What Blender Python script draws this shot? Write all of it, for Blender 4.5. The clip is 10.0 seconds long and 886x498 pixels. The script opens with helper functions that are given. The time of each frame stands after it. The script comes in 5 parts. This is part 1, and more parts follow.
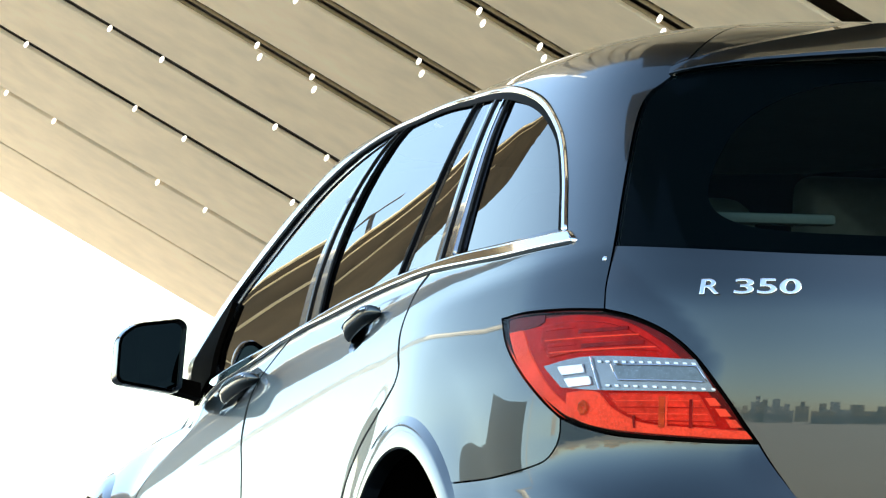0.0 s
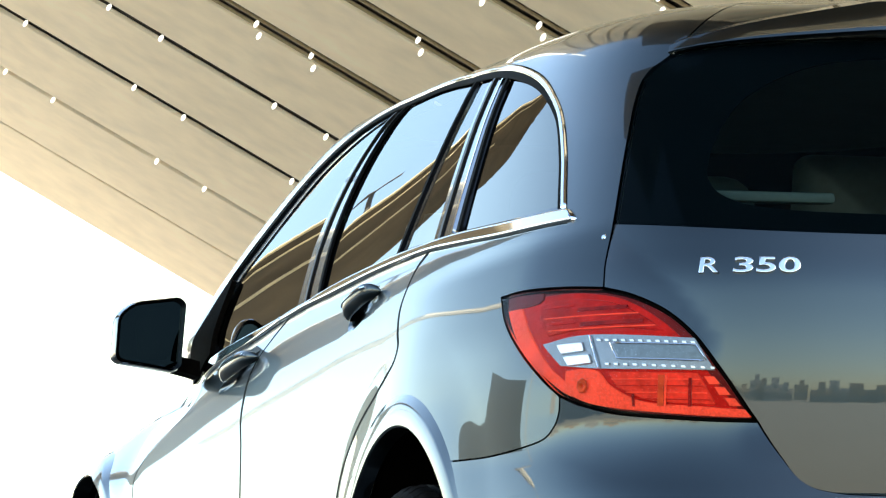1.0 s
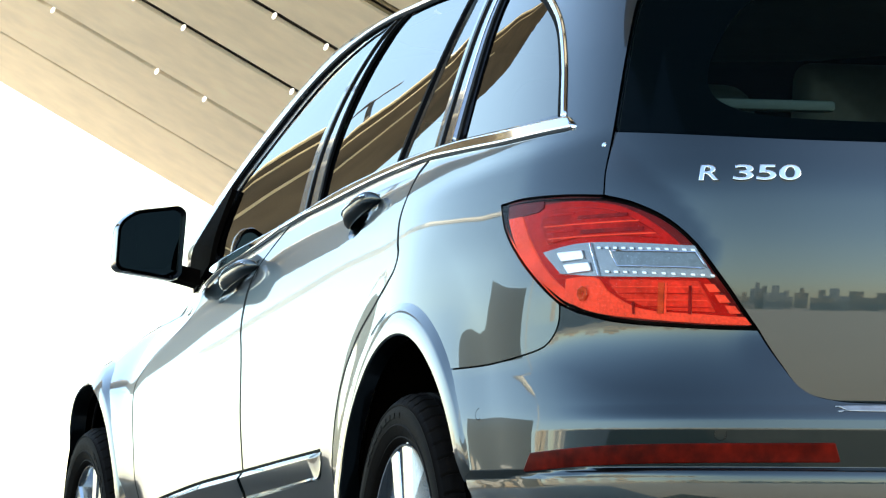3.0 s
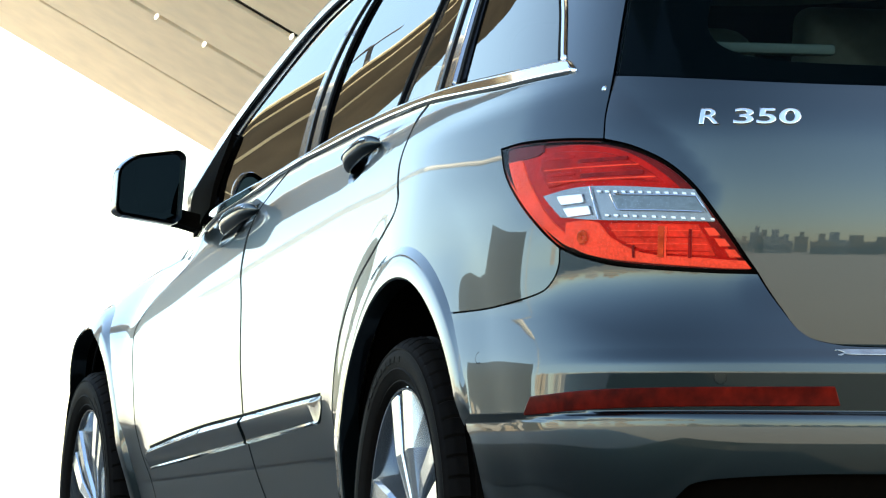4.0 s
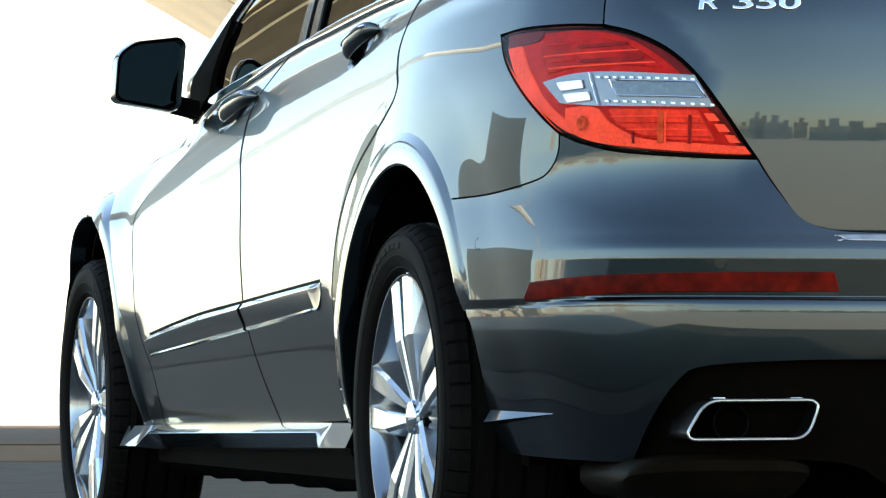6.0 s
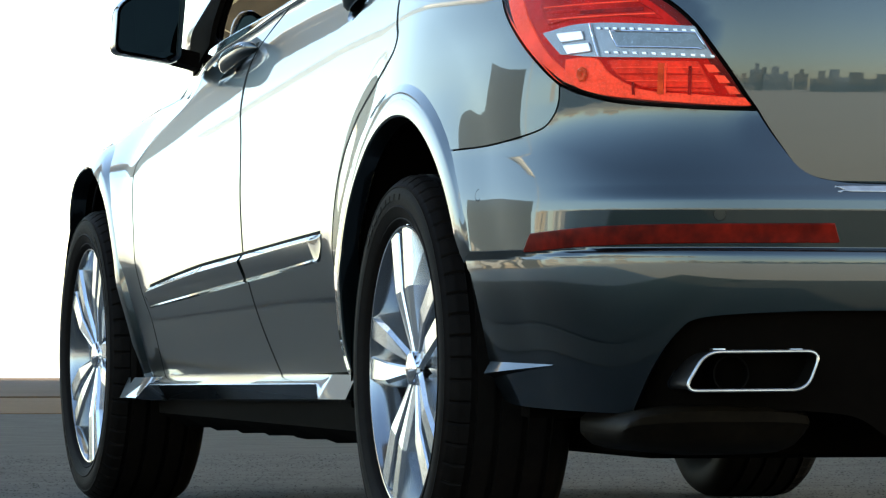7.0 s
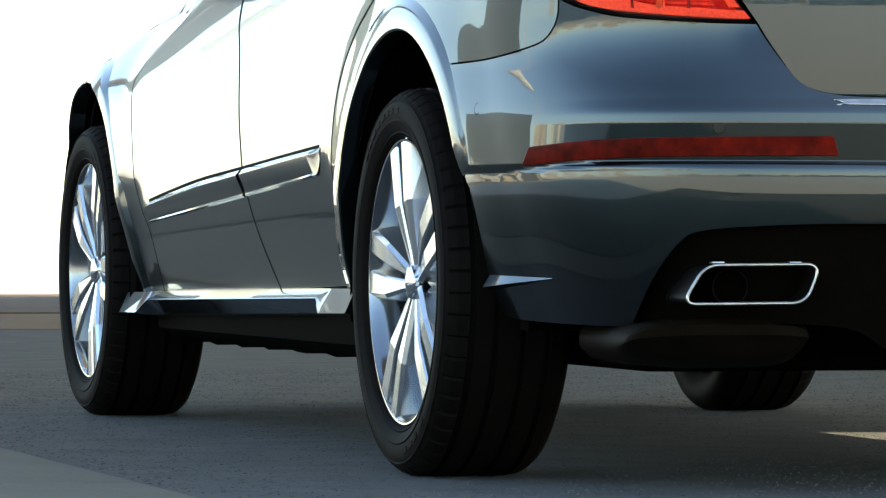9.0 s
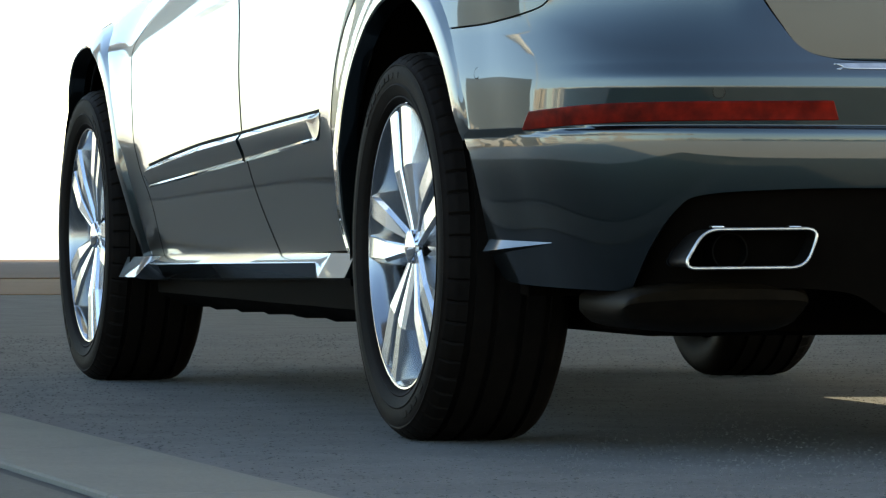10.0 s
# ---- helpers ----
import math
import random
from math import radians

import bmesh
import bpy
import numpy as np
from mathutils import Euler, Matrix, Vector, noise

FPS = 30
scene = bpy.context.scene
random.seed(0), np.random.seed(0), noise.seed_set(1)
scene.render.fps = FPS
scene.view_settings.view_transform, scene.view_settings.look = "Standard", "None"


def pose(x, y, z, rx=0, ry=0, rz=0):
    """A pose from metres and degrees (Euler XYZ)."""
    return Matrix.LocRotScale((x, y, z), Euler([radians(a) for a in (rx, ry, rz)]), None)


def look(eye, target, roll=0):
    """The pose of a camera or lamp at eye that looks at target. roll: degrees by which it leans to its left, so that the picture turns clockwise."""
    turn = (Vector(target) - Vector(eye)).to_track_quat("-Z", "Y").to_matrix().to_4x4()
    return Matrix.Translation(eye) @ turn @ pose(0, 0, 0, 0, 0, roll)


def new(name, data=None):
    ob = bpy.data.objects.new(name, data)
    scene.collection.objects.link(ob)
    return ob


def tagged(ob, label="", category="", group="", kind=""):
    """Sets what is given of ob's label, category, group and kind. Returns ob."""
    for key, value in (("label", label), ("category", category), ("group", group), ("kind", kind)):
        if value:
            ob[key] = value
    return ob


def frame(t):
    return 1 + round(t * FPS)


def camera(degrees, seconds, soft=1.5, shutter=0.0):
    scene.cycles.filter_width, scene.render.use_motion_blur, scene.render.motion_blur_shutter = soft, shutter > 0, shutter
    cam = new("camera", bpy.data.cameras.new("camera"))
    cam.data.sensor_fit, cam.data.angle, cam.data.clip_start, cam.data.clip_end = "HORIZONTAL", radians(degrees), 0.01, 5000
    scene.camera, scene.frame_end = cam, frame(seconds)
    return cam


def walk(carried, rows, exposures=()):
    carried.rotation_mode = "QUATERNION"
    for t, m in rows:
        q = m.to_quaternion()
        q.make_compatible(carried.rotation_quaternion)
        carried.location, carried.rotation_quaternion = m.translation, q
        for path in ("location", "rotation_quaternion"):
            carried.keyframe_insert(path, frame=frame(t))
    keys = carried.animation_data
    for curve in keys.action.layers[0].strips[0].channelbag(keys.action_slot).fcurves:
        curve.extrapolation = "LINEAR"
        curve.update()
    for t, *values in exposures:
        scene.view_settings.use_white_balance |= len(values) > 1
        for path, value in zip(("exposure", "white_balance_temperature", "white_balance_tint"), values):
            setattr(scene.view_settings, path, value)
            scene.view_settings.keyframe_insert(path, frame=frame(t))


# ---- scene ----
cam = camera(10.6, 10.0, soft=1.25)
# a tripod pan head: the eye hardly moves while the lens tilts down; t, height, pitch, yaw, roll
TILTS = [
    (0.0, .4814, 4.7251, 14.980, .205), (0.5, .4810, 4.6551, 14.981, .205), (1.0, .4801, 4.4748, 14.990, .204),
    (1.5, .4790, 4.2650, 14.991, .203), (2.0, .4777, 4.0138, 14.991, .203), (2.5, .4761, 3.7109, 14.991, .203),
    (4.0, .4711, 2.7548, 14.994, .196), (4.5, .4691, 2.3729, 14.995, .190), (5.0, .4672, 2.0094, 14.996, .180),
    (5.5, .4657, 1.7216, 15.000, .165), (7.0, .4612, .8683, 15.003, .150), (7.5, .4599, .6263, 15.004, .145),
    (8.0, .4586, .3720, 15.008, .125), (8.5, .4574, .1429, 15.010, .115), (9.0, .4560, -.1339, 15.016, .100),
    (9.5, .4547, -.3834, 15.019, .100), (10.0, .4538, -.5460, 15.019, .095),
]
walk(cam, [(t, pose(-3.234, -8.851, z, 90 + pitch, 0, -yaw) @ pose(0, 0, 0, 0, 0, roll)) for t, z, pitch, yaw, roll in TILTS],
     exposures=[(0.0, 2.28, 6980, 4), (10.0, 2.28, 6950, 4)])

# ---- light ----
SUN_TURN, SUN_HEIGHT = radians(98), radians(35)      # clockwise from the car's nose; above the ground
world = bpy.data.worlds.new("sky")
scene.world = world
world.use_nodes = True
sky = world.node_tree.nodes.new("ShaderNodeTexSky")
sky.sky_type, sky.sun_disc = "NISHITA", False
sky.sun_elevation, sky.sun_rotation = SUN_HEIGHT, SUN_TURN
sky.air_density, sky.dust_density, sky.ozone_density = .95, .8, 1.2
world.node_tree.links.new(sky.outputs[0], world.node_tree.nodes["Background"].inputs[0])
world.node_tree.nodes["Background"].inputs[1].default_value = .155
sun = new("sun", bpy.data.lights.new("sun", "SUN"))
sun.data.energy, sun.data.angle, sun.data.color = 3.4, radians(.6), (1, .85, .62)
sun.matrix_world = look((math.sin(SUN_TURN) * math.cos(SUN_HEIGHT) * 60, math.cos(SUN_TURN) * math.cos(SUN_HEIGHT) * 60, math.sin(SUN_HEIGHT) * 60), (0, 0, 0))


# ---- materials ----
def material(name, colour, rough=.5, metal=0.0, coat=0.0, mottle=.12, scale=6.0, grain=60.0, bump=0.0, bump_size=200.0, spec=.5, detail=6.0):
    m = bpy.data.materials.new(name)
    m.use_nodes = True
    n, l = m.node_tree.nodes, m.node_tree.links
    b = n["Principled BSDF"]
    b.inputs["Roughness"].default_value, b.inputs["Metallic"].default_value = rough, metal
    b.inputs["Coat Weight"].default_value, b.inputs["Coat Roughness"].default_value, b.inputs["Coat IOR"].default_value = coat, .015, 1.58
    b.inputs["Specular IOR Level"].default_value = spec
    co = n.new("ShaderNodeTexCoord")
    big, small = n.new("ShaderNodeTexNoise"), n.new("ShaderNodeTexNoise")
    for tex, sc in ((big, scale), (small, grain)):
        tex.inputs["Scale"].default_value, tex.inputs["Detail"].default_value = sc, detail
        l.new(co.outputs["Object"], tex.inputs["Vector"])
    add = n.new("ShaderNodeMath")
    add.operation = "ADD"
    l.new(big.outputs[0], add.inputs[0]), l.new(small.outputs[0], add.inputs[1])
    ramp = n.new("ShaderNodeMapRange")
    ramp.inputs[1].default_value, ramp.inputs[2].default_value = .7, 1.3
    ramp.inputs[3].default_value, ramp.inputs[4].default_value = 1 - mottle, 1 + mottle
    l.new(add.outputs[0], ramp.inputs[0])
    mul = n.new("ShaderNodeMix")
    mul.data_type, mul.blend_type = "RGBA", "MULTIPLY"
    mul.inputs["Factor"].default_value = 1
    mul.inputs["A"].default_value = (*colour, 1)
    l.new(ramp.outputs[0], mul.inputs["B"])
    l.new(mul.outputs["Result"], b.inputs["Base Color"])
    if bump:
        tex, bn = n.new("ShaderNodeTexNoise"), n.new("ShaderNodeBump")
        tex.inputs["Scale"].default_value, tex.inputs["Detail"].default_value = bump_size, 4
        l.new(co.outputs["Object"], tex.inputs["Vector"])
        bn.inputs["Strength"].default_value, bn.inputs["Distance"].default_value = bump, .01
        l.new(tex.outputs[0], bn.inputs["Height"]), l.new(bn.outputs[0], b.inputs["Normal"])
    return m


def glass_material(name, tint, gloss=.95, index=1.9, veil=None):
    """A tinted pane: it lets its tint through and mirrors the more, the flatter it is seen."""
    m = bpy.data.materials.new(name)
    m.use_nodes = True
    n, l = m.node_tree.nodes, m.node_tree.links
    n.remove(n["Principled BSDF"])
    see, shine = n.new("ShaderNodeBsdfTransparent"), n.new("ShaderNodeBsdfGlossy")
    mix, fres = n.new("ShaderNodeMixShader"), n.new("ShaderNodeFresnel")
    fres.inputs[0].default_value = index
    see.inputs[0].default_value = (*tint, 1)
    shine.inputs[0].default_value, shine.inputs[1].default_value = (gloss, gloss, gloss, 1), .0
    l.new(fres.outputs[0], mix.inputs[0]), l.new(see.outputs[0], mix.inputs[1]), l.new(shine.outputs[0], mix.inputs[2])
    # faint diffuse tone added to the pane, standing in for reflected and interior light
    if veil:
        veil_bsdf, both_ = n.new("ShaderNodeBsdfDiffuse"), n.new("ShaderNodeAddShader")
        veil_bsdf.inputs[0].default_value = (*veil, 1)
        l.new(mix.outputs[0], both_.inputs[0]), l.new(veil_bsdf.outputs[0], both_.inputs[1])
        l.new(both_.outputs[0], n["Material Output"].inputs[0])
    else:
        l.new(mix.outputs[0], n["Material Output"].inputs[0])
    return m


PAINT = material("grey_metallic_paint", (.0125, .0205, .0222), rough=.31, metal=1, coat=.95, mottle=.04, scale=3, grain=900, spec=.5)
BLACK_GLOSS = material("black_gloss", (.008, .008, .009), rough=.12, coat=.6, mottle=.1)
BLACK_PLASTIC = material("black_plastic", (.0026, .0019, .0013), rough=.75, mottle=.2, spec=.01, bump=.08, bump_size=700)
RUBBER = material("tyre_rubber", (.0048, .0036, .0027), rough=.65, spec=.035, mottle=.25, scale=9, bump=.1, bump_size=400)
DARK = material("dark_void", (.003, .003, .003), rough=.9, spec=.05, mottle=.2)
CHROME = material("chrome", (.82, .82, .83), rough=.07, metal=1, mottle=.02)
BARREL = material("rim_lacquer", (.22, .235, .25), rough=.15, metal=.9, coat=.3, mottle=.03)
ALLOY = material("silver_alloy", (.50, .52, .54), rough=.24, metal=.9, coat=.4, mottle=.03)
SIDE_GLASS = glass_material("side_glass", (.30, .33, .30))
DARK_GLASS = glass_material("privacy_glass", (.05, .06, .065))
REAR_GLASS = glass_material("rear_glass", (.19, .26, .27), gloss=.14, index=1.30, veil=(.0006, .0014, .0018))
MIRROR = material("mirror_glass", (.024, .034, .034), rough=.01, metal=1, mottle=.0)


# ---- car: shape of the outer skin ----
def curve(ks, vs):
    ks, vs = np.array(ks, float), np.array(vs, float)
    h, d = np.diff(ks), np.diff(vs) / np.diff(ks)
    m = np.zeros(len(ks))
    m[0], m[-1] = d[0], d[-1]
    for i in range(1, len(ks) - 1):
        if d[i - 1] * d[i] > 0:
            a, b = 2 * h[i] + h[i - 1], h[i] + 2 * h[i - 1]
            m[i] = (a + b) / (a / d[i - 1] + b / d[i])
    def f(x):
        x = np.clip(np.asarray(x, float), ks[0], ks[-1])
        i = np.clip(np.searchsorted(ks, x) - 1, 0, len(h) - 1)
        t = (x - ks[i]) / h[i]
        return ((1 + 2 * t) * (1 - t) ** 2 * vs[i] + t * (1 - t) ** 2 * h[i] * m[i]
                + t * t * (3 - 2 * t) * vs[i + 1] + t * t * (t - 1) * h[i] * m[i + 1])
    return f

height = curve([.15, .6, 1.1, 1.4, 1.5, 1.56, 1.60, 1.64, 1.68, 1.72, 1.76, 1.80], [.15, .6, 1.1, 1.4, 1.5, 1.56, 1.597, 1.625, 1.644, 1.659, 1.668, 1.671])
half_width = curve([.15, .25, .35, .45, .55, .62, .70, .80, .90, 1.0, 1.06, 1.10, 1.14, 1.20, 1.30, 1.40, 1.50, 1.56, 1.60, 1.64, 1.68, 1.72, 1.76, 1.80],
                   [.81, .855, .884, .909, .933, .945, .946, .943, .936, .922, .908, .895, .88, .859, .823, .784, .74, .708, .672, .61, .51, .375, .205, 0])
tail_y = curve([.15, .30, .40, .50, .572, .583, .591, .648, .670, .70, .75, .83, .93, 1.05, 1.15, 1.20, 1.35, 1.50, 1.56, 1.60, 1.64, 1.68, 1.72, 1.76, 1.80],
               [-.98, -1.03, -1.06, -1.085, -1.096, -1.093, -1.072, -1.078, -1.087, -1.074, -1.05, -1.022, -1.032, -1.03, -1.0, -.975, -.87, -.745, -.73, -.70, -.6, -.45, -.22, .08, .5])
nose_y = curve([.15, .3, .5, .7, .85, .95, 1.0, 1.05, 1.09, 1.14, 1.2, 1.3, 1.4, 1.5, 1.56, 1.60, 1.64, 1.68, 1.72, 1.76, 1.80],
               [3.9, 4.02, 4.08, 4.05, 3.95, 3.7, 3.45, 3.05, 2.8, 2.72, 2.64, 2.48, 2.3, 2.1, 1.97, 1.85, 1.7, 1.5, 1.25, .9, .5])
mid_front = curve([.15, .9, 1.1, 1.3, 1.5, 1.6, 1.8], [3.0, 3.0, 2.3, 1.95, 1.5, 1.2, .5])
mid_rear = curve([.15, 1.5, 1.8], [.4, .4, .5])
square_rear = curve([.15, .6, .7, .85, 1.1, 1.5, 1.8], [5.2, 5.4, 5.2, 4.6, 4.6, 4.6, 2.6])
square_front = curve([.15, 1.0, 1.2, 1.8], [3.4, 3.2, 3.4, 2.6])
AXLES, HUB = (0.0, 3.215), .3725

def body(p, v):
    """Left half of the outer skin: p 0 nose to 3 tail (1 to 2 the flank), v the height below the roof."""
    p, v = np.broadcast_arrays(np.asarray(p, float), np.asarray(v, float))
    w, z = half_width(v), height(v)
    fold = np.clip((2.58 - p) / .237, 0, 1.2) ** 2 * .03 * np.clip((v - .40) / .12, 0, 1) * np.clip((.66 - v) / .06, 0, 1)
    yf, yr, mf, mr = nose_y(v), tail_y(v + fold), mid_front(v), mid_rear(v)
    rear = p >= 2
    front = p <= 1
    a = np.where(rear, (p - 2), np.where(front, 1 - p, 0)) * np.pi / 2
    n = np.where(rear, square_rear(v), square_front(v))
    ca, sa = np.abs(np.cos(a)), np.abs(np.sin(a))
    r = (ca ** n + sa ** n) ** (-1 / n)
    x = -w * r * ca
    y = np.where(rear, mr - (mr - yr) * r * sa, np.where(front, mf + (yf - mf) * r * sa, mf + (mr - mf) * np.clip(p - 1, 0, 1)))
    side = ca
    bulge = 0
    for axle in AXLES:
        d = np.hypot(y - axle, (z - HUB))
        s = np.clip((d - .50) / .17, 0, 1)
        bulge = bulge + .013 * (1 - s * s * (3 - 2 * s)) * np.clip((z - .1) / .3, 0, 1)
    k = np.clip((y - 1.7) / 1.2, 0, 1)
    top = np.clip((v - 1.0) / .16, 0, 1)
    u = v - .84
    lean = .75 * .5 * (u + np.sqrt(u * u + .0009)) * k * k * (3 - 2 * k) * (1 - top * top * (3 - 2 * top))
    x = x - bulge * side + np.minimum(lean, -.9 * x) * side
    return np.stack([x, y, z], -1)


def skin_point(p, v):
    """The skin on both halves: p runs on past the tail (3) and before the nose (0) on the other side."""
    p = np.asarray(p, float) % 6
    flip = p > 3
    q = body(np.where(flip, 6 - p, p), v)
    q[..., 0] = np.where(flip, -q[..., 0], q[..., 0])
    return q


def skin_normal(p, v):
    e = 1e-3
    v = np.clip(v, .16, 1.79)
    a = skin_point(np.asarray(p) + e, v) - skin_point(np.asarray(p) - e, v)
    b = skin_point(p, v + e) - skin_point(p, v - e)
    n = np.cross(a, b)
    n /= np.maximum(np.linalg.norm(n, axis=-1, keepdims=True), 1e-12)
    c = skin_point(p, v)
    o = np.stack([c[..., 0], c[..., 1] - np.clip(c[..., 1], 0.2, 2.4), c[..., 2] - .85], -1)
    return n * np.where((n * o).sum(-1, keepdims=True) < 0, -1, 1)


gate_y = curve([.60, .70, .76, .83, .93, 1.05], [-1.005, -1.020, -1.023, -1.0265, -1.032, -1.032])


def gate_point(p, v):
    """The tailgate, which stands nearly upright where the bumper swells out beside it."""
    q = skin_point(p, v)
    t = np.clip((3 - np.abs(np.asarray(p) - 3) - 2.61) / .19, 0, 1)
    q[..., 1] += t * t * (3 - 2 * t) * (np.asarray(v) < .93) * (gate_y(v) - tail_y(v))
    return q


def gate_normal(p, v):
    """The tailgate's lean, eased below the window, with a fold down to the lamp where its sides turn back."""
    n = skin_normal(p, v)
    now = np.degrees(np.arcsin(np.clip(n[..., 2], -1, 1)))
    eased = np.interp(v, (.70, .80, .875, .90, .97, 1.06, 1.16), (-5.0, -3.2, -1.3, -.4, 2.0, 6.5, 15))
    side = 3 - np.abs(np.asarray(p) - 3)
    fold = np.interp(v, (.98, 1.016, 1.044, 1.070, 1.106, 1.166), (2.605, 2.590, 2.576, 2.562, 2.536, 2.498))
    return leaning(n, now + (1 - step(1.03, 1.16, v)) * (eased - now) + 9 * (1 - step(-.012, .006, side - fold)))


def p_at(y, z):
    """Where along the left flank the skin has the length y, at the height z."""
    ps = np.linspace(.3, 2.7, 2401)
    return float(np.interp(-y, -body(ps, np.full_like(ps, z))[:, 1], ps))


def spline(pts, step=.012):
    """A smooth line through (p, v) points."""
    q = np.array(pts, float)
    if len(q) > 2:
        q = np.vstack([2 * q[0] - q[1], q, 2 * q[-1] - q[-2]])
        out = []
        for i in range(1, len(q) - 2):
            t = np.linspace(0, 1, 12, endpoint=False)[:, None]
            a, b, c, d = q[i - 1], q[i], q[i + 1], q[i + 2]
            out.append(.5 * (2 * b + (c - a) * t + (2 * a - 5 * b + 4 * c - d) * t * t + (3 * b - a - 3 * c + d) * t ** 3))
        q = np.vstack([*out, q[-2][None]])
    m = q * (2.0, 1.0)
    s = np.concatenate([[0], np.cumsum(np.hypot(*np.diff(m, axis=0).T))])
    n = max(2, int(s[-1] / step) + 1)
    k = np.linspace(0, s[-1], n)
    return np.stack([np.interp(k, s, q[:, 0]), np.interp(k, s, q[:, 1])], 1)


def outline(*lines, step=.012):
    """A closed outline of smooth lines that meet in corners."""
    out = np.vstack([spline(l, step) for l in lines])
    keep = [0]
    for i in range(1, len(out)):
        if np.hypot(*((out[i] - out[keep[-1]]) * (2, 1))) > .0015:
            keep.append(i)
    if np.hypot(*((out[keep[-1]] - out[0]) * (2, 1))) < .0015:
        keep.pop()
    return out[keep]


def both(half):
    """Both halves of an outline that starts and ends at the tail's middle (p = 3)."""
    other = half[::-1].copy()
    other[:, 0] = 6 - other[:, 0]
    return np.vstack([half, other[1:-1]])


def area(q):
    return .5 * np.sum(q[:, 0] * np.roll(q[:, 1], -1) - np.roll(q[:, 0], -1) * q[:, 1])


def inset(q, d):
    """The outline moved inwards by d metres."""
    m = q * (2.0, 1.0)
    if area(m) < 0:
        m, q = m[::-1], q[::-1]
    e = np.roll(m, -1, 0) - m
    e /= np.linalg.norm(e, axis=1, keepdims=True)
    nrm = np.stack([-e[:, 1], e[:, 0]], 1)
    mid = nrm + np.roll(nrm, 1, 0)
    mid /= np.maximum((mid * mid).sum(1, keepdims=True) * .5, .35)
    return (m + mid * d) / (2.0, 1.0)


def inside(pt, poly):
    x, y = pt[:, 0], pt[:, 1]
    c = np.zeros(len(pt), bool)
    a, b = poly, np.roll(poly, -1, 0)
    for (x1, y1), (x2, y2) in zip(a, b):
        if y1 != y2:
            c ^= ((y1 > y) != (y2 > y)) & (x < (x2 - x1) * (y - y1) / (y2 - y1) + x1)
    return c


from mathutils.geometry import delaunay_2d_cdt


def fill(loops, step, rows):
    """Triangles over the first loop less the others, in (p, v)."""
    pts = np.vstack(loops)
    edges, k = [], 0
    for l in loops:
        edges += [(k + i, k + (i + 1) % len(l)) for i in range(len(l))]
        k += len(l)
    lo, hi = loops[0].min(0), loops[0].max(0)
    g = np.stack(np.meshgrid(np.arange(lo[0], hi[0], step / 2), np.arange(lo[1], hi[1], rows)), -1).reshape(-1, 2)
    g = g[inside(g, loops[0])]
    for l in loops[1:]:
        g = g[~inside(g, l)]
    m, b = g * (2, 1), pts * (2, 1)
    near = np.ones(len(m), bool)
    for i in range(0, len(b), 64):
        near &= (np.hypot(m[:, None, 0] - b[None, i:i + 64, 0], m[:, None, 1] - b[None, i:i + 64, 1]) > .5 * min(step, rows)).all(1)
    allp = np.vstack([pts, g[near]])
    vs, es, fs, *_ = delaunay_2d_cdt([Vector((2 * a, b)) for a, b in allp], edges, [], 1, 1e-7)
    vs = np.array([(v[0] / 2, v[1]) for v in vs])
    fs = np.array([f for f in fs if len(f) == 3])
    cen = vs[fs].mean(1)
    for l in loops[1:]:
        keep = ~inside(cen, l)
        fs, cen = fs[keep], cen[keep]
    return vs, fs


def make(name, verts, faces, mat, parent=None, normals=None, label="", smooth=True):
    me = bpy.data.meshes.new(name)
    me.from_pydata([tuple(v) for v in verts], [], [tuple(f) for f in faces])
    me.materials.append(mat)
    if smooth:
        me.shade_smooth()
    if normals is not None:
        me.normals_split_custom_set_from_vertices([tuple(n) for n in normals])
    ob = new(name, me)
    ob.parent = parent
    return tagged(ob, label)


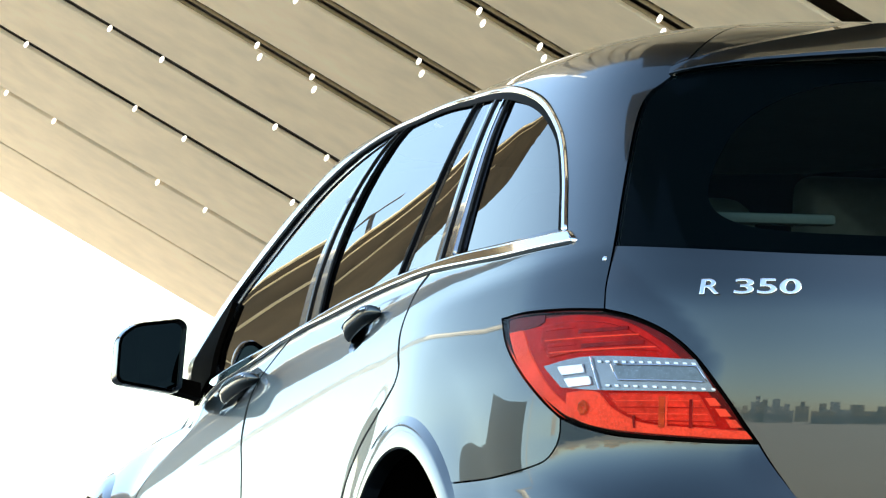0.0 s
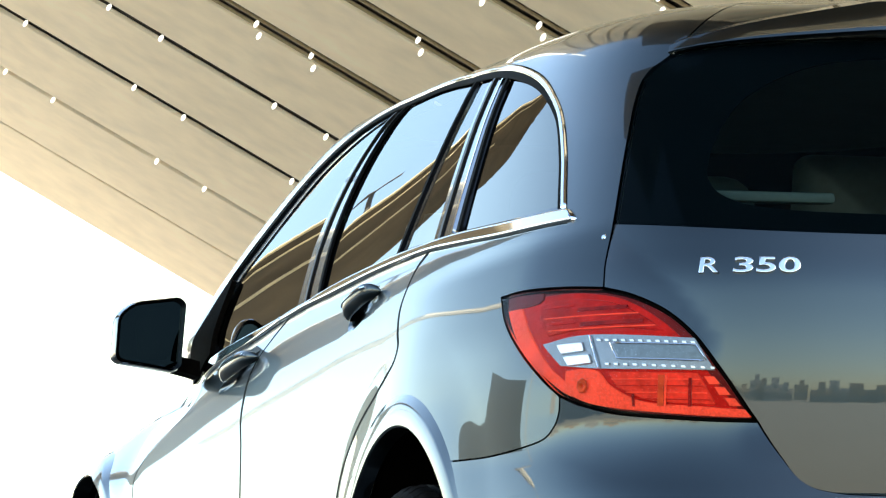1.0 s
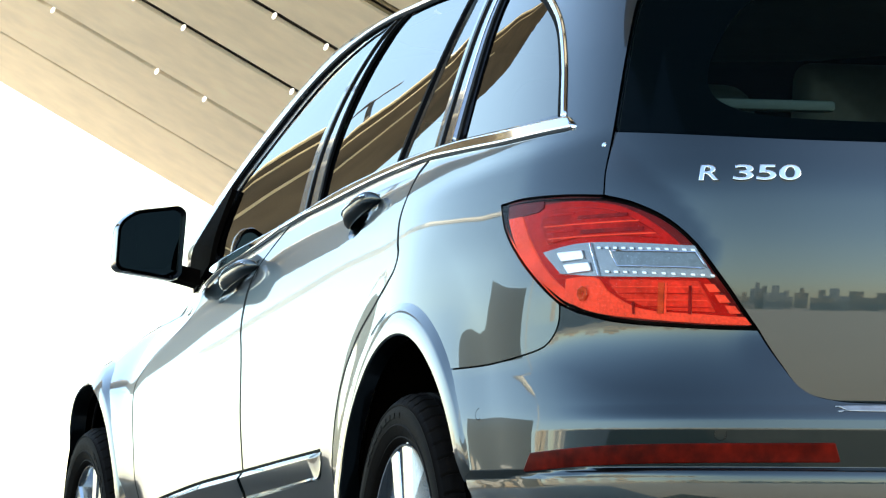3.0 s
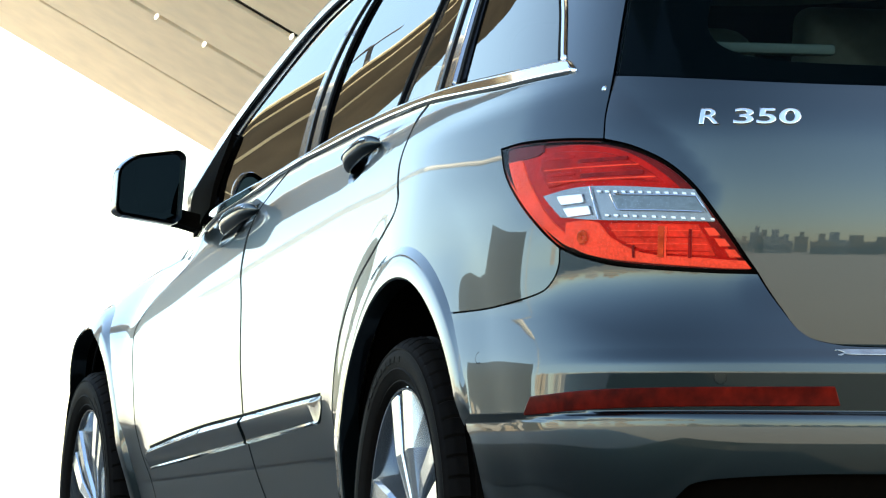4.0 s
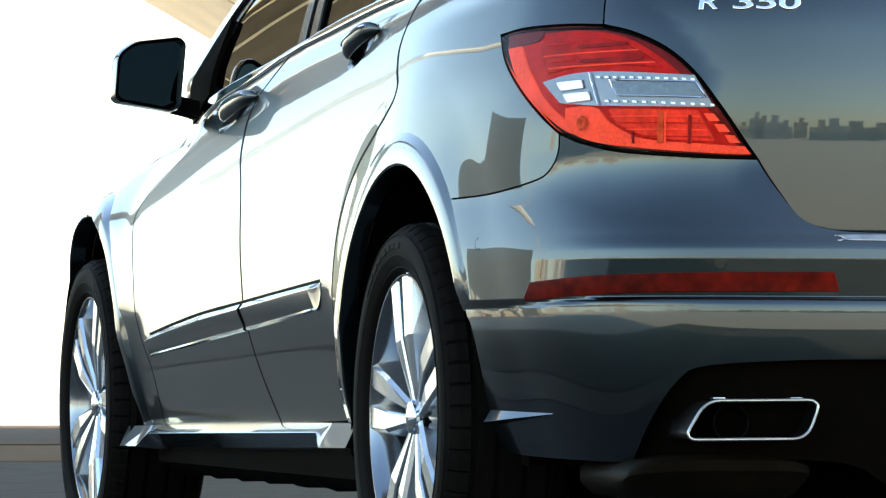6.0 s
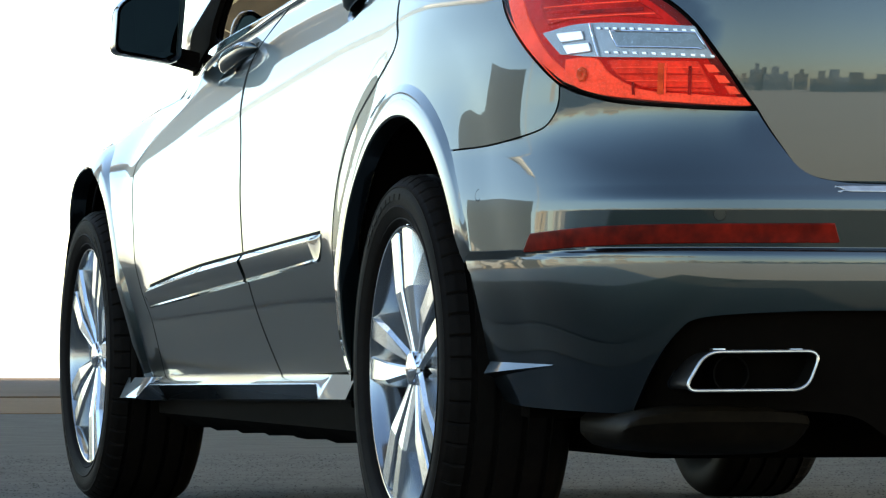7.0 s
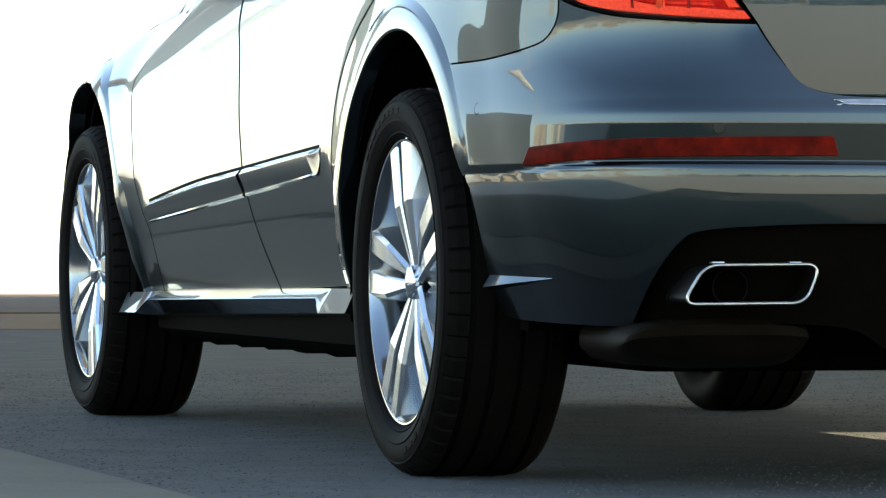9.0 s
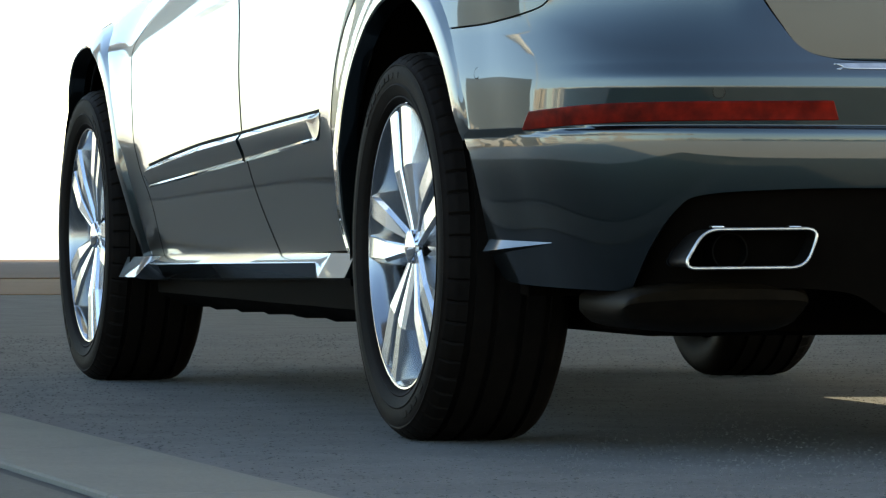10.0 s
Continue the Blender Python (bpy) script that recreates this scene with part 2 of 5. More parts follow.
def panel(name, loop, mat, parent, gap=.0018, off=0.0, thick=.014, step=.028, rows=.014, holes=(), label="", mirror=False, bevel=0.0, flat=None, normal=None, shape=None):
    """A sheet of the skin inside an outline, with edges turned inwards. flat: heights between which it is straight. bevel: a rounded rim of that width that rises from thick below."""
    outer = inset(loop, gap)
    loops = [inset(outer, bevel) if bevel else outer, *holes]
    vs, fs = fill(loops, step, rows)
    n = (normal or skin_normal)(vs[:, 0], vs[:, 1])
    pos = (shape or skin_point)(vs[:, 0], vs[:, 1])
    if flat:
        def plate(p, v):
            t = np.clip((v - flat[0]) / (flat[1] - flat[0]), 0, 1)[:, None]
            w = np.clip((3 - np.abs(p - 3) - 2.50) / .16, 0, 1)[:, None]
            w = w * w * (3 - 2 * w)
            return (1 - w) * skin_point(p, v) + w * ((1 - t) * skin_point(p, np.minimum(v, flat[0])) + t * skin_point(p, np.maximum(v, flat[1])))
        pos = plate(vs[:, 0], vs[:, 1])
        m = np.cross(plate(vs[:, 0] + 1e-3, vs[:, 1]) - plate(vs[:, 0] - 1e-3, vs[:, 1]), plate(vs[:, 0], vs[:, 1] + 1e-3) - plate(vs[:, 0], vs[:, 1] - 1e-3))
        m /= np.linalg.norm(m, axis=1)[:, None]
        n = m * np.sign((m * n).sum(1))[:, None]
    pos = pos + off * n
    a, b, c = (pos[fs[:, i]] for i in range(3))
    turn = (np.cross(b - a, c - a) * n[fs[:, 0]]).sum(1) < 0
    fs[turn] = fs[turn][:, ::-1]
    verts, norms, faces = list(pos), list(n), [tuple(f) for f in fs]
    # rims, walked along the free edges
    count = {}
    for f in faces:
        for i in range(3):
            e = (f[i], f[(i + 1) % 3])
            count[e] = count.get(e, 0) + 1
    rim = [e for e in count if (e[1], e[0]) not in count]
    twin = {}
    if bevel:
        inner, ring = loops[0], outer
    for i, j in rim:
        t = pos[j] - pos[i]
        o = np.cross(t, n[i])
        o /= max(np.linalg.norm(o), 1e-9)
        for k in (i, j):
            twin.setdefault(k, []).append(o)
    top, low = {}, {}
    for k, os in twin.items():
        o = sum(os)
        o /= max(np.linalg.norm(o), 1e-9)
        if bevel:
            top[k] = len(verts)
            verts.append(pos[k] + o * bevel * .7 - n[k] * bevel * .3), norms.append((n[k] + o) / np.linalg.norm(n[k] + o))
        else:
            top[k] = len(verts)
            verts.append(pos[k]), norms.append(o)
        low[k] = len(verts)
        verts.append(pos[k] + o * bevel - n[k] * thick), norms.append(o)
    for i, j in rim:
        if bevel:
            faces.append((j, i, top[i], top[j]))
        faces.append((top[j], top[i], low[i], low[j]))
    obs = [make(name, verts, faces, mat, parent, norms, label)]
    if mirror:
        flip = np.array([-1, 1, 1])
        obs.append(make(name, [v * flip for v in verts], [f[::-1] for f in faces], mat, parent, [q * flip for q in norms], label))
    return obs


def step(a, b, x):
    t = np.clip((x - a) / (b - a), 0, 1)
    return t * t * (3 - 2 * t)


def along(line, p):
    """The height of a (p, v) line at p, carried on straight past its ends."""
    q = np.array(sorted(line), float)
    a, b = (q[1, 1] - q[0, 1]) / (q[1, 0] - q[0, 0]), (q[-1, 1] - q[-2, 1]) / (q[-1, 0] - q[-2, 0])
    return np.interp(p, q[:, 0], q[:, 1]) + np.minimum(p - q[0, 0], 0) * a + np.maximum(p - q[-1, 0], 0) * b


def graded(p, v, marks):
    """The lean of a sheet in degrees, given along lines from the highest down: (line, metres over it, lean)."""
    hs = [along(l, p) + d for l, d, _ in marks]
    out = np.full(np.shape(p), float(marks[0][2]))
    for k in range(len(marks) - 1):
        out = out + (marks[k + 1][2] - marks[k][2]) * np.clip((hs[k] - v) / np.maximum(hs[k] - hs[k + 1], 1e-4), 0, 1)
    return out


def leaning(n, degrees):
    """Normals turned up or down to a lean in degrees."""
    a = np.radians(degrees)
    flat = n[..., :2] / np.maximum(np.linalg.norm(n[..., :2], axis=-1, keepdims=True), 1e-9)
    return np.concatenate([flat * np.cos(a)[..., None], np.sin(a)[..., None]], -1)


def arch(axle, z0, z1, radius=.485, n=26):
    """The wheel opening from its low front end over the top to its low rear end, as (p, v)."""
    a0 = math.acos(np.clip((z0 - HUB) / radius, -1, 1))
    a1 = math.acos(np.clip((z1 - HUB) / radius, -1, 1))
    return [(p_at(axle + radius * math.sin(a), HUB + radius * math.cos(a)), HUB + radius * math.cos(a)) for a in np.linspace(a0, -a1, n)]


def rounded(corners, radius, n=6):
    """A polygon of 2D corners, each rounded."""
    out = []
    m = len(corners)
    for i in range(m):
        a, b, c = (Vector(corners[k % m]) for k in (i - 1, i, i + 1))
        r = min(radius, (a - b).length * .45, (c - b).length * .45)
        p, q = b + (a - b).normalized() * r, b + (c - b).normalized() * r
        for k in range(n + 1):
            t = k / n
            out.append(p * (1 - t) ** 2 + b * 2 * t * (1 - t) + q * t * t)
    return out


car = new("estate_car")
tagged(car, "grey metallic family estate car parked on asphalt under a canopy", "car")

DOOR_BACK = [(2.126, 1.201), (2.096, 1.166), (2.088, 1.105), (2.102, 1.053), (2.12, .995), (2.075, .925), (2.015, .86), (1.972, .78), (1.953, .69), (1.948, .60), (1.955, .50), (1.967, .359)]
DOOR_MID = [(1.552, 1.142), (1.523, 1.107), (1.508, 1.052), (1.573, .953), (1.60, .87), (1.61, .732), (1.62, .607), (1.62, .557), (1.632, .458), (1.665, .342)]
DOOR_FRONT = [(1.205, 1.046), (1.198, .988), (1.150, .944), (1.139, .891), (1.134, .82), (1.148, .691), (1.159, .539), (1.175, .457), (1.175, .324)]
BELT_F = [(1.552, 1.142), (1.42, 1.104), (1.308, 1.075), (1.205, 1.046)]
BELT_R = [(2.126, 1.201), (2.0, 1.193), (1.885, 1.183), (1.72, 1.163), (1.552, 1.142)]
BELT_Q = [(2.126, 1.201), (2.25, 1.196), (2.338, 1.193), (2.432, 1.199)]
GLASS_LOW = [(2.425, 1.225), (2.331, 1.22), (2.186, 1.223), (1.994, 1.213), (1.74, 1.188), (1.549, 1.151), (1.36, 1.119), (1.20, 1.09)]
DLO_TOP = [(2.425, 1.236), (2.408, 1.349), (2.376, 1.448), (2.298, 1.523), (2.135, 1.578), (1.9, 1.60), (1.62, 1.610), (1.37, 1.605), (1.193, 1.60), (1.06, 1.575), (.965, 1.503), (.955, 1.393), (.945, 1.265), (1.03, 1.12)]
GATE_SIDE = [(2.535, 1.529), (2.514, 1.497), (2.499, 1.46), (2.492, 1.388), (2.489, 1.289), (2.488, 1.182), (2.488, 1.119), (2.492, 1.07)]
TAIL_OVER = [(2.492, 1.07), (2.448, 1.076), (2.395, 1.078), (2.359, 1.072)]
TAIL_FRONT = [(2.359, 1.072), (2.376, 1.023), (2.405, .967), (2.439, .912), (2.462, .880), (2.482, .864)]
TAIL_UNDER = [(2.482, .864), (2.526, .844), (2.60, .832), (2.651, .829)]
TAIL_GATE = [(2.651, .829), (2.615, .917), (2.586, .982), (2.557, 1.025), (2.522, 1.055), (2.492, 1.07)]
GATE_LOW = [(2.651, .829), (2.670, .77), (2.688, .726), (2.714, .708), (2.771, .702), (3.0, .70)]
BUMPER_TOP = [(2.462, .880), (2.463, .85), (2.457, .821), (2.439, .799), (2.377, .780), (2.292, .775)]
PANE_LOW = [(2.489, 1.188), (2.582, 1.174), (2.666, 1.166), (2.772, 1.163), (3.0, 1.162)]
PANE_TOP = [(2.499, 1.486), (2.521, 1.511), (2.567, 1.527), (2.669, 1.537), (2.803, 1.545), (3.0, 1.548)]
INSERT = [(2.51, .300), (2.536, .383), (2.562, .444), (2.587, .468), (2.669, .478), (2.765, .48), (3.0, .48)]
REAR_ARCH = arch(AXLES[0], .42, .775)
BUMPER_EDGE = [(2.292, .775), (2.312, .731), (2.330, .646), (2.335, .573), (2.338, .481), (2.339, .418), (2.339, .365)]


# the shoulder: upper and lower line of its round, and the crease below, all rising towards the tail
ROUND_TOP = [(1.14, .968), (1.226, .992), (1.42, 1.016), (1.51, 1.042), (1.592, 1.078), (1.702, 1.098), (1.82, 1.112), (1.926, 1.136), (2.03, 1.156), (2.104, 1.168), (2.204, 1.186), (2.276, 1.190), (2.338, 1.193), (2.396, 1.196)]
ROUND_LOW = [(1.112, .856), (1.258, .888), (1.394, .922), (1.502, .954), (1.586, .988), (1.664, 1.024), (1.766, 1.042), (1.872, 1.058), (1.966, 1.09), (2.05, 1.126), (2.12, 1.138), (2.216, 1.158), (2.284, 1.168), (2.342, 1.176), (2.398, 1.188)]
CREASE = [(1.12, .80), (1.414, .884), (1.532, .908), (1.626, .942), (1.718, .968), (1.808, .992), (1.902, 1.016), (2.002, 1.032), (2.098, 1.04), (2.168, 1.046), (2.26, 1.052), (2.322, 1.058), (2.352, 1.066)]
BELT_ALL = [*BELT_Q[::-1], *BELT_R[1:], *BELT_F[1:]]
M_TOP = [(1.18, .537), (1.203, .541), (1.306, .561), (1.45, .585), (1.619, .605), (1.78, .625), (1.930, .643)]
M_LOW = [(1.186, .491), (1.35, .511), (1.613, .545), (1.75, .563), (1.875, .581)]


def flank_normal(p, v):
    """The flank's normals: a ledge under the windows, the round of the shoulder, and the door's turn at the moulding."""
    n = skin_normal(p, v)
    now = np.degrees(np.arcsin(np.clip(n[..., 2], -1, 1)))
    n[..., 1] *= 1 - step(1.12, 1.17, p) * (1 - step(1.9, 2.0, p))
    n[..., 1] -= .032 * step(2.06, 2.18, p) * (1 - step(2.20, 2.31, p))
    belt, crease = along(BELT_ALL, p), along(CREASE, p)
    low = along(ROUND_LOW, p)
    n[..., 1] -= (.06 * step(2.12, 2.34, p) * step(.95, 1.03, v) + .13 * step(2.10, 2.31, p)) * (1 - step(low - .05, low - .005, v))
    w = step(1.11, 1.15, p) * (1 - step(2.37, 2.42, p)) * step(crease - .24, crease - .13, v) * (v < belt + .004)
    lean = now + w * (graded(p, v, ((BELT_ALL, 0, 33), (ROUND_TOP, 0, 22), (ROUND_LOW, 0, 13.5), (CREASE, 0, 9), (CREASE, -.15, 5))) - now)
    lean = lean + step(2.29, 2.35, p) * (1 - step(.84, .93, v)) * (np.minimum(lean, 3.2) - lean)
    low = along(M_LOW, p)
    w = step(1.15, 1.2, p) * (1 - step(1.90, 1.96, p)) * (1 - step(low + .16, low + .26, v))
    lean = lean + w * (graded(p, v, ((M_TOP, .15, 2.6), (M_TOP, .004, 1.3), (M_TOP, -.02, -10.5), (M_LOW, -.07, -15), (M_LOW, -.22, -13))) - lean)
    return leaning(n, lean)


LOW_LEAN = curve([.30, .38, .44, .50, .54, .56, .571], [-24, -18, -12, -7, -3.5, -1, 3])     # the bumper's lean below its ledge
UNDER_LAMP = [(2.42, .795), (2.44, .806), (2.47, .820), (2.50, .826), (2.57, .827), (2.65, .826)]     # where the bumper turns upright again


def bumper_normal(p, v):
    """The bumper leans back above its ledge, and stands upright under the lamp and along the ledge's face."""
    n = skin_normal(p, v)
    now = np.degrees(np.arcsin(np.clip(n[..., 2], -1, 1)))
    side = 3 - np.abs(np.asarray(p) - 3)
    corner = 1 - step(2.42, 2.52, side)
    n[..., 1] -= .13 * (1 - step(2.44, 2.58, side)) * step(.50, .58, v)
    now = np.where((v > .655) & (v < .685), np.maximum(now, 4), np.where((v > .59) & (v <= .655), -6.7 * (1 - corner) + 3.4 * corner, now))
    now = np.where(v < .571, LOW_LEAN(v) - 7 * corner * (1 - step(.48, .565, v)), now)
    now = now + corner * step(.655, .68, v) * (np.interp(v, (.655, .68, .70, .72, .755, .775, .80, .83), (4.6, 7.2, 9.3, 10.2, 10.5, 7.2, 3.6, 3)) - now)
    upright = np.clip(1 - 260 * (v - along(UNDER_LAMP, side)), -4, 90)
    now = now + step(2.42, 2.445, side) * (1 - step(2.62, 2.66, side)) * (v > .70) * (np.minimum(now, upright) - now)
    return leaning(n, now)


def flank(name, loop, label, **k):
    return panel(name, loop, PAINT, car, label=label, mirror=True, normal=flank_normal, rows=.010, **k)


HANDLES = ((1.935, 1.124, .155), (1.452, 1.046, .125))     # middle of each door handle, and its rise


def handle_cup(q0, v0, slope):
    return np.array([(q0 + q.x / 2.6, v0 + q.y + slope * q.x) for q in rounded([(-.120, -.024), (-.05, -.050), (.06, -.040), (.105, -.010), (.095, .022), (-.09, .020)], .03)])


flank("front_door", outline(BELT_F[::-1], DOOR_MID, [(1.665, .342), (1.175, .324)], DOOR_FRONT[::-1]), "grey metallic front door", holes=[handle_cup(*HANDLES[1])])
flank("rear_door", outline(BELT_R[::-1], DOOR_BACK, [(1.967, .359), (1.665, .342)], DOOR_MID[::-1]), "grey metallic rear door", holes=[handle_cup(*HANDLES[0])])
A_FOOT, A_TOP = (.86, 1.10), (.70, 1.66)
flank("body_side", outline(BELT_Q, [(2.432, 1.199), (2.425, 1.236)], DLO_TOP, [DLO_TOP[-1], A_FOOT], [A_FOOT, (.80, 1.3), (.755, 1.5), A_TOP],
                           [A_TOP, (2.60, 1.66)], [(2.60, 1.66), (2.56, 1.59), GATE_SIDE[0]], GATE_SIDE, TAIL_OVER, TAIL_FRONT[:-1], BUMPER_TOP,
                           [(2.292, .775), *[q for q in REAR_ARCH[::-1] if q[0] < 2.28 and q[1] > .44], (1.985, .359)], [(1.985, .359), (1.967, .359)], DOOR_BACK[::-1]),
      "grey metallic rear wing, pillar and roof frame")
FRONT_ARCH = arch(AXLES[1], .36, .50)
flank("front_wing", outline(DOOR_FRONT, [DOOR_FRONT[-1], (1.13, .324)], [(1.13, .324), *[q for q in FRONT_ARCH[::-1] if q[1] > .36 and q[0] > .6]], [FRONT_ARCH[0], (.62, .62), (.52, .80), (.50, .90)],
                            [(.50, .90), (.70, .965), (.95, 1.015), (1.16, 1.045), (1.205, 1.046)]), "grey metallic front wing")
rear_bumper = panel("rear_bumper", both(outline(GATE_LOW[::-1], TAIL_UNDER[::-1], [(2.482, .864), (2.462, .880)], BUMPER_TOP, BUMPER_EDGE,
                    [(2.339, .365), (2.345, .335), (2.366, .309), (2.472, .300), (2.51, .300)], INSERT)), PAINT, car, label="grey metallic rear bumper", rows=.0042, normal=bumper_normal)[0]
tailgate = panel("tailgate", both(outline(PANE_LOW[::-1], [(2.489, 1.188), *GATE_SIDE[-2:]], TAIL_GATE[::-1], GATE_LOW)), PAINT, car, label="grey metallic tailgate", shape=gate_point, normal=gate_normal)[0]
panel("tailgate_top", both(outline([(3.0, 1.66), (2.60, 1.66)], [(2.60, 1.66), (2.56, 1.59), (2.535, 1.529), (2.514, 1.497), (2.499, 1.486)], PANE_TOP)), PAINT, car)
panel("rear_window", both(outline([PANE_TOP[-1], *PANE_TOP[-2::-1]], [(2.499, 1.486), *GATE_SIDE[2:6], (2.489, 1.188)], PANE_LOW)), REAR_GLASS, car, flat=(1.165, 1.56), off=-.003, thick=.005, label="dark tinted rear window")
# roof, bonnet and front, which the camera only grazes
ps, vs_ = np.linspace(0, 6, 241), np.linspace(1.66, 1.80, 22)
gp, gv = np.meshgrid(ps, vs_)
pos, nrm = skin_point(gp, gv).reshape(-1, 3), skin_normal(gp, gv).reshape(-1, 3)
nrm[gv.ravel() > 1.795] = (0, 0, 1)
faces = [(r * 241 + c, r * 241 + c + 1, (r + 1) * 241 + c + 1, (r + 1) * 241 + c) for r in range(21) for c in range(240)]
faces = [f[::-1] for f in faces]
make("roof", pos, faces, PAINT, car, nrm, "grey metallic roof")


def front_half(half):
    other = half[::-1].copy()
    other[:, 0] = -other[:, 0]
    return np.vstack([half, other[1:-1]])


panel("windscreen", front_half(outline([(0, 1.66), A_TOP], [A_TOP, (.755, 1.5), (.80, 1.3), A_FOOT], [A_FOOT, (0, 1.10)])), SIDE_GLASS, car, off=-.003, thick=.005, step=.05, rows=.03, label="clear windscreen")
panel("bonnet", front_half(outline([(0, 1.10), A_FOOT], [A_FOOT, (1.0, 1.09), (1.1, 1.075), (1.205, 1.046)], [(1.205, 1.046), (1.16, 1.045), (.95, 1.015), (.70, .965), (.50, .90)], [(.50, .90), (0, .86)])), PAINT, car, step=.05, rows=.02, label="grey metallic bonnet")
panel("front_bumper", front_half(outline([(0, .86), (.50, .90)], [(.50, .90), (.52, .80), (.62, .62), FRONT_ARCH[0]], [FRONT_ARCH[0], (.70, .36), (.6, .25)], [(.6, .25), (0, .25)])), PAINT, car, step=.05, rows=.02, label="grey metallic front bumper")


# ---- car: helpers for its parts ----
def part(name, bm, mat, parent, label="", smooth=True, m=None):
    """Links a bmesh as one mesh object under a thing or a part."""
    if m is not None:
        bm.transform(m)
    bmesh.ops.recalc_face_normals(bm, faces=bm.faces)
    me = bpy.data.meshes.new(name)
    bm.to_mesh(me)
    bm.free()
    me.materials.append(mat)
    if smooth:
        me.shade_smooth()
        me.set_sharp_from_angle(angle=radians(35))
    ob = new(name, me)
    ob.parent = parent
    return tagged(ob, label)


def box(x0, x1, y0, y1, z0, z1, bevel=.01, segments=2):
    bm = bmesh.new()
    bmesh.ops.create_cube(bm, size=1)
    bm.transform(Matrix.LocRotScale(((x0 + x1) / 2, (y0 + y1) / 2, (z0 + z1) / 2), None, (x1 - x0, y1 - y0, z1 - z0)))
    if bevel:
        bmesh.ops.bevel(bm, geom=bm.edges[:], offset=bevel, segments=segments, affect="EDGES", profile=.5)
    return bm


def lathe(profile, n=96, closed=False, dent=None):
    """A profile of (radius, x) turned round the x axis. dent(i, k): how far ring i's point k lies deeper."""
    bm = bmesh.new()
    rings = []
    for i in range(n):
        a = 2 * math.pi * i / n
        rings.append([bm.verts.new((x, (r - (dent(i, k) if dent else 0)) * math.sin(a), (r - (dent(i, k) if dent else 0)) * math.cos(a))) for k, (r, x) in enumerate(profile)])
    for i in range(n):
        a, b = rings[i], rings[(i + 1) % n]
        for k in range(len(profile) - (0 if closed else 1)):
            l = (k + 1) % len(profile)
            bm.faces.new((a[k], a[l], b[l], b[k]))
    bmesh.ops.remove_doubles(bm, verts=bm.verts[:], dist=1e-5)
    return bm


def loft(sections, cap=True, closed=True):
    """Rings of points joined into one skin."""
    bm = bmesh.new()
    rings = [[bm.verts.new(q) for q in ring] for ring in sections]
    n = len(rings[0])
    for a, b in zip(rings, rings[1:]):
        for k in range(n if closed else n - 1):
            bm.faces.new((a[k], a[(k + 1) % n], b[(k + 1) % n], b[k]))
    if cap:
        bm.faces.new(rings[0][::-1]), bm.faces.new(rings[-1])
    return bm


def tube(points, radius, sides=10, axis=None):
    """A round bar along a line of points."""
    pts = [Vector(q) for q in points]
    rings = []
    for i, q in enumerate(pts):
        t = (pts[min(i + 1, len(pts) - 1)] - pts[max(i - 1, 0)]).normalized()
        u = t.cross(Vector(axis) if axis else Vector((0, 0, 1)) if abs(t.z) < .9 else Vector((1, 0, 0))).normalized()
        w = t.cross(u)
        rings.append([q + radius * (math.cos(2 * math.pi * k / sides) * u + math.sin(2 * math.pi * k / sides) * w) for k in range(sides)])
    return loft(rings)


# ---- car: windows and bright trim ----
def strip(name, low, high, mat, label, off=.004, bevel=.004, parent=car, **k):
    return panel(name, outline(low, [low[-1], high[-1]], high[::-1], [high[0], low[0]], step=.01), mat, parent, gap=0, off=off, thick=off + .004, bevel=bevel, rows=.006, label=label, mirror=True, **k)


def shifted(line, d):
    """A line moved sideways by d metres, to the right of its way."""
    q = np.array(line, float) * (2, 1)
    t = np.gradient(q, axis=0)
    t /= np.linalg.norm(t, axis=1, keepdims=True)
    return [tuple(a) for a in (q + np.stack([t[:, 1], -t[:, 0]], 1) * d) / (2, 1)]


low_line = [(2.446, 1.2005), *[tuple(q) for q in spline(BELT_ALL, .05)]]
strip("belt_trim", shifted(low_line, -.002), [(2.434, 1.2235), *[tuple(q) for q in spline(GLASS_LOW, .05)]], CHROME, "bright chrome strip along the windows' lower edge", off=.009, bevel=.007)
top_line = [tuple(q) for q in spline(DLO_TOP, .03)]
trim_line = [(2.4258, 1.227), *top_line]
strip("window_trim", trim_line, shifted(trim_line, -.013), CHROME, "bright chrome strip round the side windows", off=.005, bevel=.004)
frame_loop = outline(GLASS_LOW[::-1], [GLASS_LOW[0], shifted(top_line, -.010)[0]], shifted(top_line, -.010), [shifted(top_line, -.010)[-1], GLASS_LOW[-1]])
P_B0, P_B1 = (1.549, 1.156), (1.262, 1.570)      # front edge of the middle pillar, foot and head
P_B2, P_B3 = (1.640, 1.182), (1.372, 1.580)
P_C0, P_C1 = (1.985, 1.216), (2.02, 1.576)       # bar between the door's two panes
P_D0, P_D1 = (2.012, 1.218), (2.048, 1.573)
P_E0, P_E1 = (2.118, 1.226), (2.098, 1.562)      # rear edge of the door's small pane
P_F0, P_F1 = (2.205, 1.230), (2.185, 1.545)
FRONT_PANE = outline([(1.19, 1.105), (1.36, 1.126), (1.48, 1.147), P_B0], [P_B0, P_B1], [P_B1, (1.18, 1.555), (1.10, 1.525), (1.045, 1.479), (1.035, 1.369), (1.025, 1.261), (1.10, 1.15), (1.19, 1.105)])
REAR_PANE = outline([P_B2, (1.74, 1.194), (1.87, 1.207), P_C0], [P_C0, P_C1], [P_C1, (1.8, 1.590), (1.6, 1.594), (1.45, 1.587), P_B3], [P_B3, P_B2])
